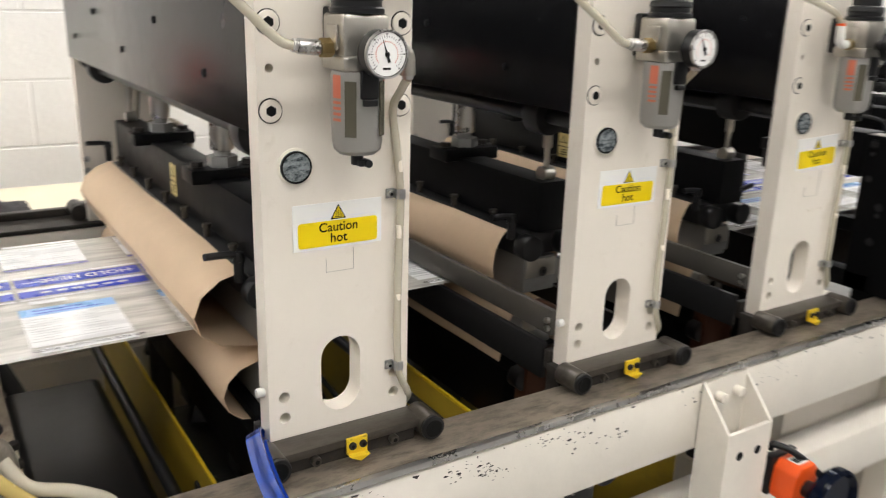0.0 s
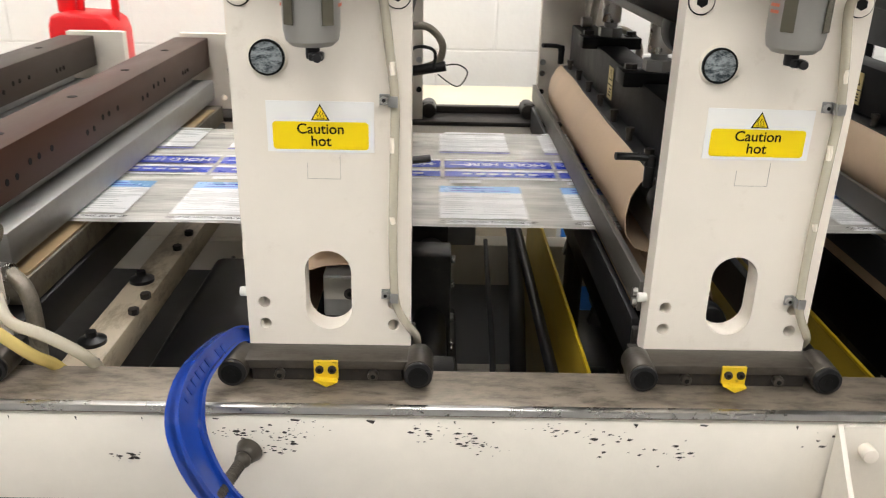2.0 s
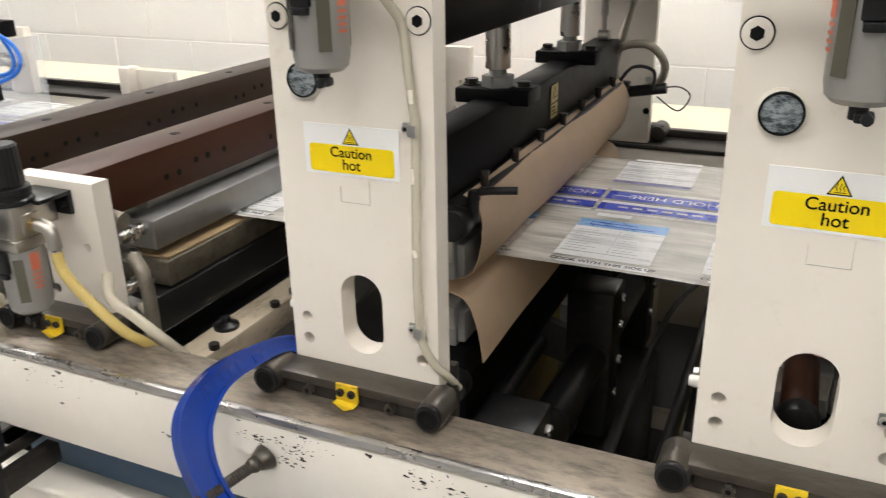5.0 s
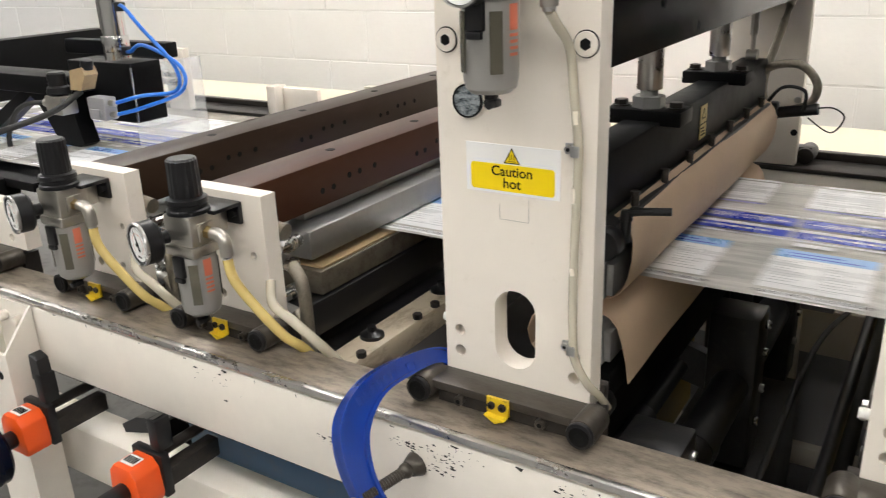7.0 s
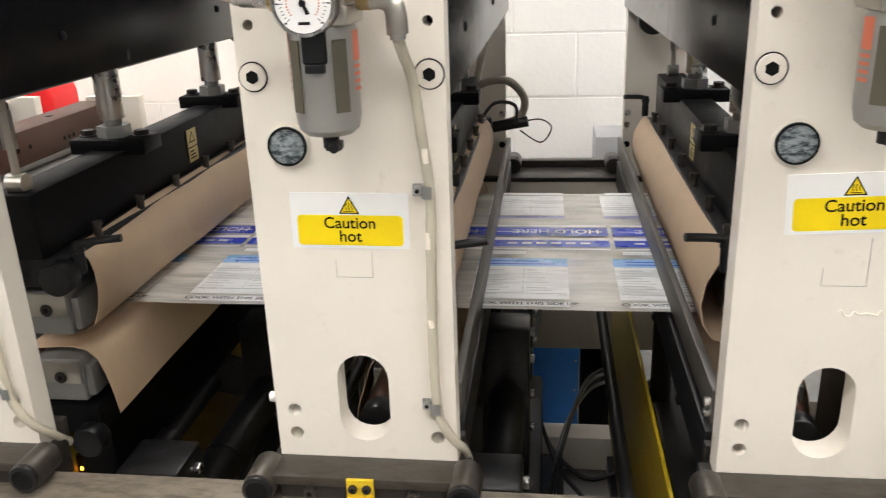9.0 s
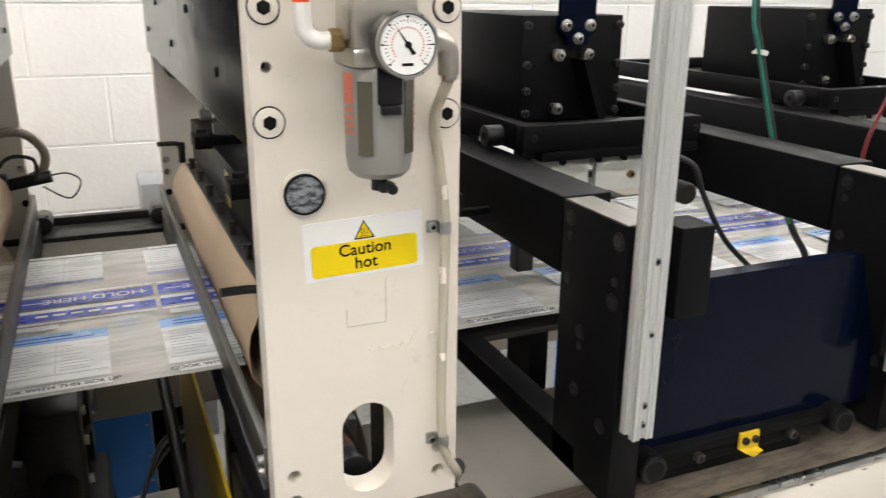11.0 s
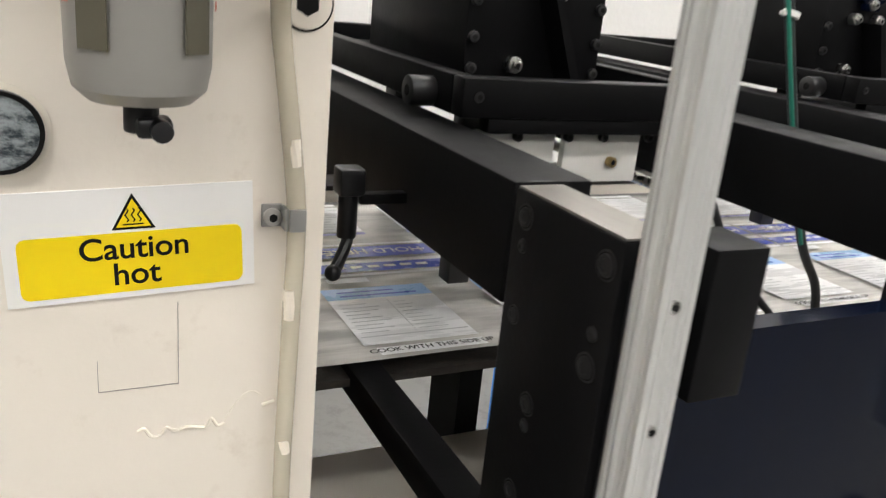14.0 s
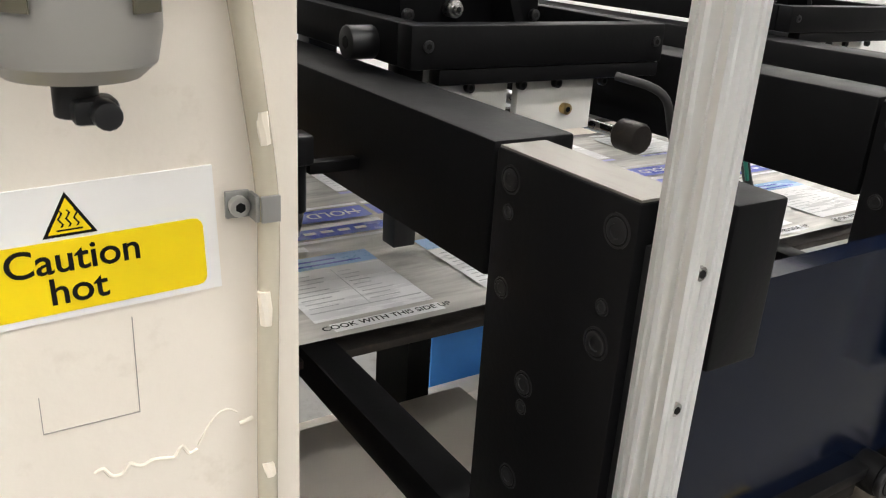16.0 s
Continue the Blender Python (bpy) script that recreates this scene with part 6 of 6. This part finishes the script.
    box(bm, 1.262, 1.525, 1.191, 1.859, 1.266, 1.276)
    hpart("tray_floor", bm, BLACK, ob)
    for x in (1.257, 1.535):
        bm = B()
        bolt(bm, (x, 1.165, 1.284), (0, -1, 0), 0.0055, 0.002)
        hpart("screw", bm, [DULL, INK_SHADE], ob)
    bm = B()
    cyl(bm, (1.24, 1.235, 1.279), (1.212, 1.235, 1.279), 0.0155, 24, bev=0.002)
    cyl(bm, (1.2122, 1.235, 1.279), (1.2115, 1.235, 1.279), 0.006, 6, mi=1)
    hpart("end_roller", bm, [DULL, INK_SHADE], ob)
    # box head
    bm = B()
    box(bm, 1.285, 1.468, 1.315, 1.62, 1.282, 1.445, 0.002)
    hd = hpart("head_box", bm, BLACK, ob)
    for x in (1.293, 1.46):
        for z in (1.295, 1.33, 1.37, 1.43):
            bm = B()
            bolt(bm, (x, 1.315, z), (0, -1, 0), 0.0065, 0.007)
            hpart("screw", bm, [DULL, INK_SHADE], hd)
    bm = B()
    prism(bm, [(1.345, 1.46), (1.345, 1.42), (1.36, 1.41), (1.36, 1.40), (1.395, 1.40), (1.395, 1.41), (1.408, 1.42), (1.408, 1.56), (1.345, 1.56)], 1.303, 1.313, "y")
    hpart("bracket_plate", bm, NAVY, hd)
    for x, z in ((1.355, 1.43), (1.398, 1.43), (1.377, 1.41), (1.345, 1.385), (1.398, 1.385), (1.345, 1.302)):
        bm = B()
        cyl(bm, (x, 1.314, z), (x, 1.300, z), 0.0095, 18, bev=0.0005)
        bolt(bm, (x, 1.3005, z), (0, -1, 0), 0.0062, 0.006)
        hpart("bolt", bm, [STEEL, INK_SHADE], hd)
    bm = B()
    prism(bm, [(1.372, 1.38), (1.383, 1.38), (1.42, 1.284), (1.408, 1.284)], 1.275, 1.313, "y")
    hpart("gusset", bm, BLACK, hd)
    # slider parts under the tray
    for x0, x1 in ((1.272, 1.366), (1.379, 1.478)):
        bm = B()
        box(bm, x0, x1, 1.19, 1.2, 1.192, 1.247, 0.001)
        wp = hpart("slide_plate", bm, WHITE_PLASTIC, ob, "white plastic slide plate")
        bm = B()
        bolt(bm, (x0 + 0.033, 1.19, 1.215), (0, -1, 0), 0.006, 0.008)
        hpart("bolt", bm, [BRASS, INK_SHADE], wp)
        for dx in (0.018, 0.08):
            bm = B()
            bolt(bm, (x0 + dx, 1.19, 1.242), (0, -1, 0), 0.005, 0.007)
            hpart("screw", bm, [DULL, INK_SHADE], wp)
    bm = B()
    cyl(bm, (1.535, 1.2, 1.179), (1.515, 1.46, 1.185), 0.007, 14)
    part_rod = hpart("knob_rod", bm, STEEL, ob)
    bm = B()
    lathe(bm, [(0.004, 0), (0.015, 0.001), (0.0175, 0.004), (0.0175, 0.03), (0.015, 0.034), (0.004, 0.035)], pose(1.537, 1.20, 1.179, 90, 0, 0), 40, ripple=0.02)
    hpart("knurled_knob", bm, DARK_STEEL, ob, "dark brown knurled knob")
    bm = B()
    box(bm, 1.366, 1.398, 1.40, 1.432, 0.995, 1.265, 0.002)
    hpart("pressure_finger", bm, DULL, ob)
    return ob


def alu_post(dx):
    ob = thing("aluminium_profile", "slotted aluminium profile post", "aluminium profile", "aluminium posts", at=(dx, -0.0225, -0.0145))
    w = 0.0125
    pts = []
    side = [(-w, -w), (-0.0088, -w), (-0.0084, -w + 0.0015), (-0.0066, -w + 0.0015), (-0.0062, -w), (-0.0042, -w), (-0.0042, -w + 0.004), (0.0042, -w + 0.004), (0.0042, -w), (0.0062, -w), (0.0066, -w + 0.0015), (0.0084, -w + 0.0015), (0.0088, -w)]
    for k in range(4):
        c, s = (1, 0, -1, 0)[k], (0, 1, 0, -1)[k]
        pts += [(1.243 + x * c - y * s, 0.834 + x * s + y * c) for x, y in side]
    bm = B()
    prism(bm, pts, 1.045, 1.75, "z")
    part("profile", bm, ALU, ob)
    for z in (1.062, 1.085, 1.166, 1.245):
        bm = B()
        cyl(bm, (1.243, 0.8255, z), (1.243, 0.8225, z), 0.0041, 16, bev=0.0006)
        cyl(bm, (1.243, 0.8226, z), (1.243, 0.822, z), 0.0024, 6, mi=1)
        part("screw", bm, [STEEL, INK_SHADE], ob)
    bm = B()
    box(bm, 1.236, 1.25, 0.847, 0.8595, 1.06, 1.25, 0.001)
    part("spacer", bm, DULL, ob)
    return ob


black_unit(0, 0, 0)
black_unit(0.424, 0, 0.006, False)
black_unit(0.742, 0.16, 0.004)
bm = B()
cyl(bm, (1.147, 1.17, 1.235), (1.147, 1.17, 1.175), 0.009, 14, bev=0.001)
box(bm, 1.135, 1.159, 1.158, 1.182, 1.215, 1.24, 0.003)
tube(bm, [(1.147, 1.17, 1.182), (1.146, 1.165, 1.172), (1.136, 1.155, 1.157), (1.13, 1.15, 1.15)], 0.0055, 10)
bmesh.ops.create_uvsphere(bm, u_segments=14, v_segments=8, radius=0.0075, matrix=pose(1.129, 1.149, 1.149))
bmesh.ops.translate(bm, vec=(0.024, -0.02, -0.012), verts=bm.verts[:])
crank = solid("crank_handle", bm, PLASTIC, "small black crank handle hanging beside the beam", "handle")
bm = B()
box(bm, 1.181, 1.2255, 1.144, 1.156, 1.194, 1.204, 0.001)
part("bracket", bm, BLACK, crank)
alu_post(-0.002)
alu_post(0.396)
bm = B()
box(bm, 1.64, 3.4, 0.80, 0.915, 0.79, RAIL_Z - 0.02, 0.004)
solid("machine_side_frame", bm, CREAM_WORN, "cream side frame carrying the black units", "machine frame", "machine side frames")
bm = B()
box(bm, 1.16, 3.4, 1.262, 1.98, 0.945, 0.955, 0.001)
tb = solid("film_table", bm, DARK_STEEL, "dark polished steel table under the film", "table")
for x in (1.5, 2.4, 3.2):
    bm = B()
    box(bm, x, x + 0.04, 1.5, 1.6, 0.0, 0.944)
    part("leg", bm, BLACK, tb)
hose("hanging_cable", [(1.735, 1.25, 1.75), (1.746, 1.25, 1.478), (1.765, 1.25, 1.40), (1.826, 1.25, 1.231), (1.886, 1.25, 1.088), (1.935, 1.25, 1.02), (1.952, 1.25, 0.962)], 0.0065, RUBBER, "thick black cable hanging behind the aluminium post", "cable", "cables")
hose("hanging_cable", [(1.724, 1.242, 1.75), (1.735, 1.242, 1.478), (1.755, 1.242, 1.40), (1.816, 1.242, 1.231), (1.876, 1.242, 1.088)], 0.003, mat("green_cable", (0.02, 0.2, 0.14), 0.4), "thin green cable beside a black one", "cable", "cables")
bm = B()
cyl(bm, (1.766, 1.247, 1.388), (1.768, 1.247, 1.395), 0.011, 14)
box(bm, 1.748, 1.761, 1.242, 1.248, 1.39, 1.395)
solid("cable_tie", bm, WHITE_PLASTIC, "white cable tie round two cables", "cable tie")
hose("cable", [(1.50, 1.14, 1.262), (1.525, 1.1, 1.25), (1.549, 1.1, 1.205), (1.597, 1.1, 1.132), (1.66, 1.1, 1.074), (1.70, 1.09, 1.03), (1.71, 1.07, 0.96)], 0.0042, RUBBER, "thin black cable drooping behind the navy plate", "cable", "cables")
hose("cable", [(1.80, 1.0, 1.42), (1.77, 1.0, 1.345), (1.745, 1.0, 1.285), (1.735, 1.0, 1.2)], 0.0028, mat("red_cable", (0.16, 0.012, 0.012), 0.5), "thin red cable hanging over the beam", "cable", "cables")
hose("cable", [(1.10, 0.97, 0.93), (1.13, 1.1, 0.85), (1.18, 1.3, 0.75), (1.25, 1.6, 0.6)], 0.012, RUBBER, "thick black cable below the film", "cable", "cables")
bm = B()
box(bm, 1.08, 1.6, 0.95, 1.5, 0.42, 0.70, 0.004)
ped = thing("pedestal", "cream painted pedestal under the black unit", "pedestal")
part("top_box", bm, CREAM, ped)
bm = B()
box(bm, 1.1, 1.58, 0.97, 1.48, 0.0, 0.42)
part("base", bm, CREAM, ped)
weight = thing("turned_weight", "small turned brass weight on the far rail", "weight")
bm = B()
lathe(bm, [(0.03, 0), (0.032, 0.004), (0.032, 0.05), (0.028, 0.054), (0.009, 0.056), (0.009, 0.066), (0.014, 0.075), (0.01, 0.086)], pose(3.12, 2.28, 1.16), 24)
part("body", bm, BRASS, weight)
bm = B()
box(bm, 2.6, 3.38, 2.24, 2.32, 0.926, 1.159, 0.003)
solid("rear_plate", bm, BLACK, "black steel plate standing on the far rail", "plate")

# ---------------------------------------------------------------- block wall
BH, BWID, JOINT = 0.2225, 0.445, 0.006
blk = None
count = 0
rng = random.Random(5)
shapes = []
for k in range(5):
    bm = B()
    vs = box(bm, 0.0, BWID - JOINT, -0.0125, 0.004, 0.0, BH - JOINT, 0.0)
    top = [f for f in bm.faces if f.normal.y < -0.9]
    bmesh.ops.inset_region(bm, faces=top, thickness=0.003, depth=0.0)
    for f in bm.faces:
        if f.normal.y < -0.9 and f.calc_area() > 0.05:
            for v in f.verts:
                v.co.y -= 0.0012 + rng.uniform(0, 0.0006)
    me = mesh("block", bm, WALL)
    me.polygons.foreach_set("use_smooth", [False] * len(me.polygons))
    shapes.append(me)
for row in range(0, 14):
    z = 0.768 - 3 * BH + row * BH
    for col in range(-14, 12):
        x = -2.324 + (col + 5) * BWID + (BWID / 2 if row % 2 else 0) - 0.0
        if x < -6.2 or x > 4.2 or not (0.5 < z < 2.6):
            continue
        ob = new("block", rng.choice(shapes))
        ob.parent = wall_north
        ob.location = (x, FAR_WALL, z)


# ---------------------------------------------------------------- what moves
def motions():
    """The film steps one label to the left about every 0.85 s."""
    rows, x = [(0.0, 0.0)], 0.0
    for k in range(TRAVEL):
        c = 0.18 + 0.85 * k
        a, b = max(0.0, c - 0.18), min(16.0, c + 0.19)
        if a > rows[-1][0] + 0.03:
            rows.append((a, x))
        if b - a > 0.3:
            rows.append((c, x - PITCH * 0.52))
            x -= PITCH
            rows.append((b, x))
    rows.append((16.0, x))
    walk(web, [(t, pose(v, 0, 0)) for t, v in rows])


motions()
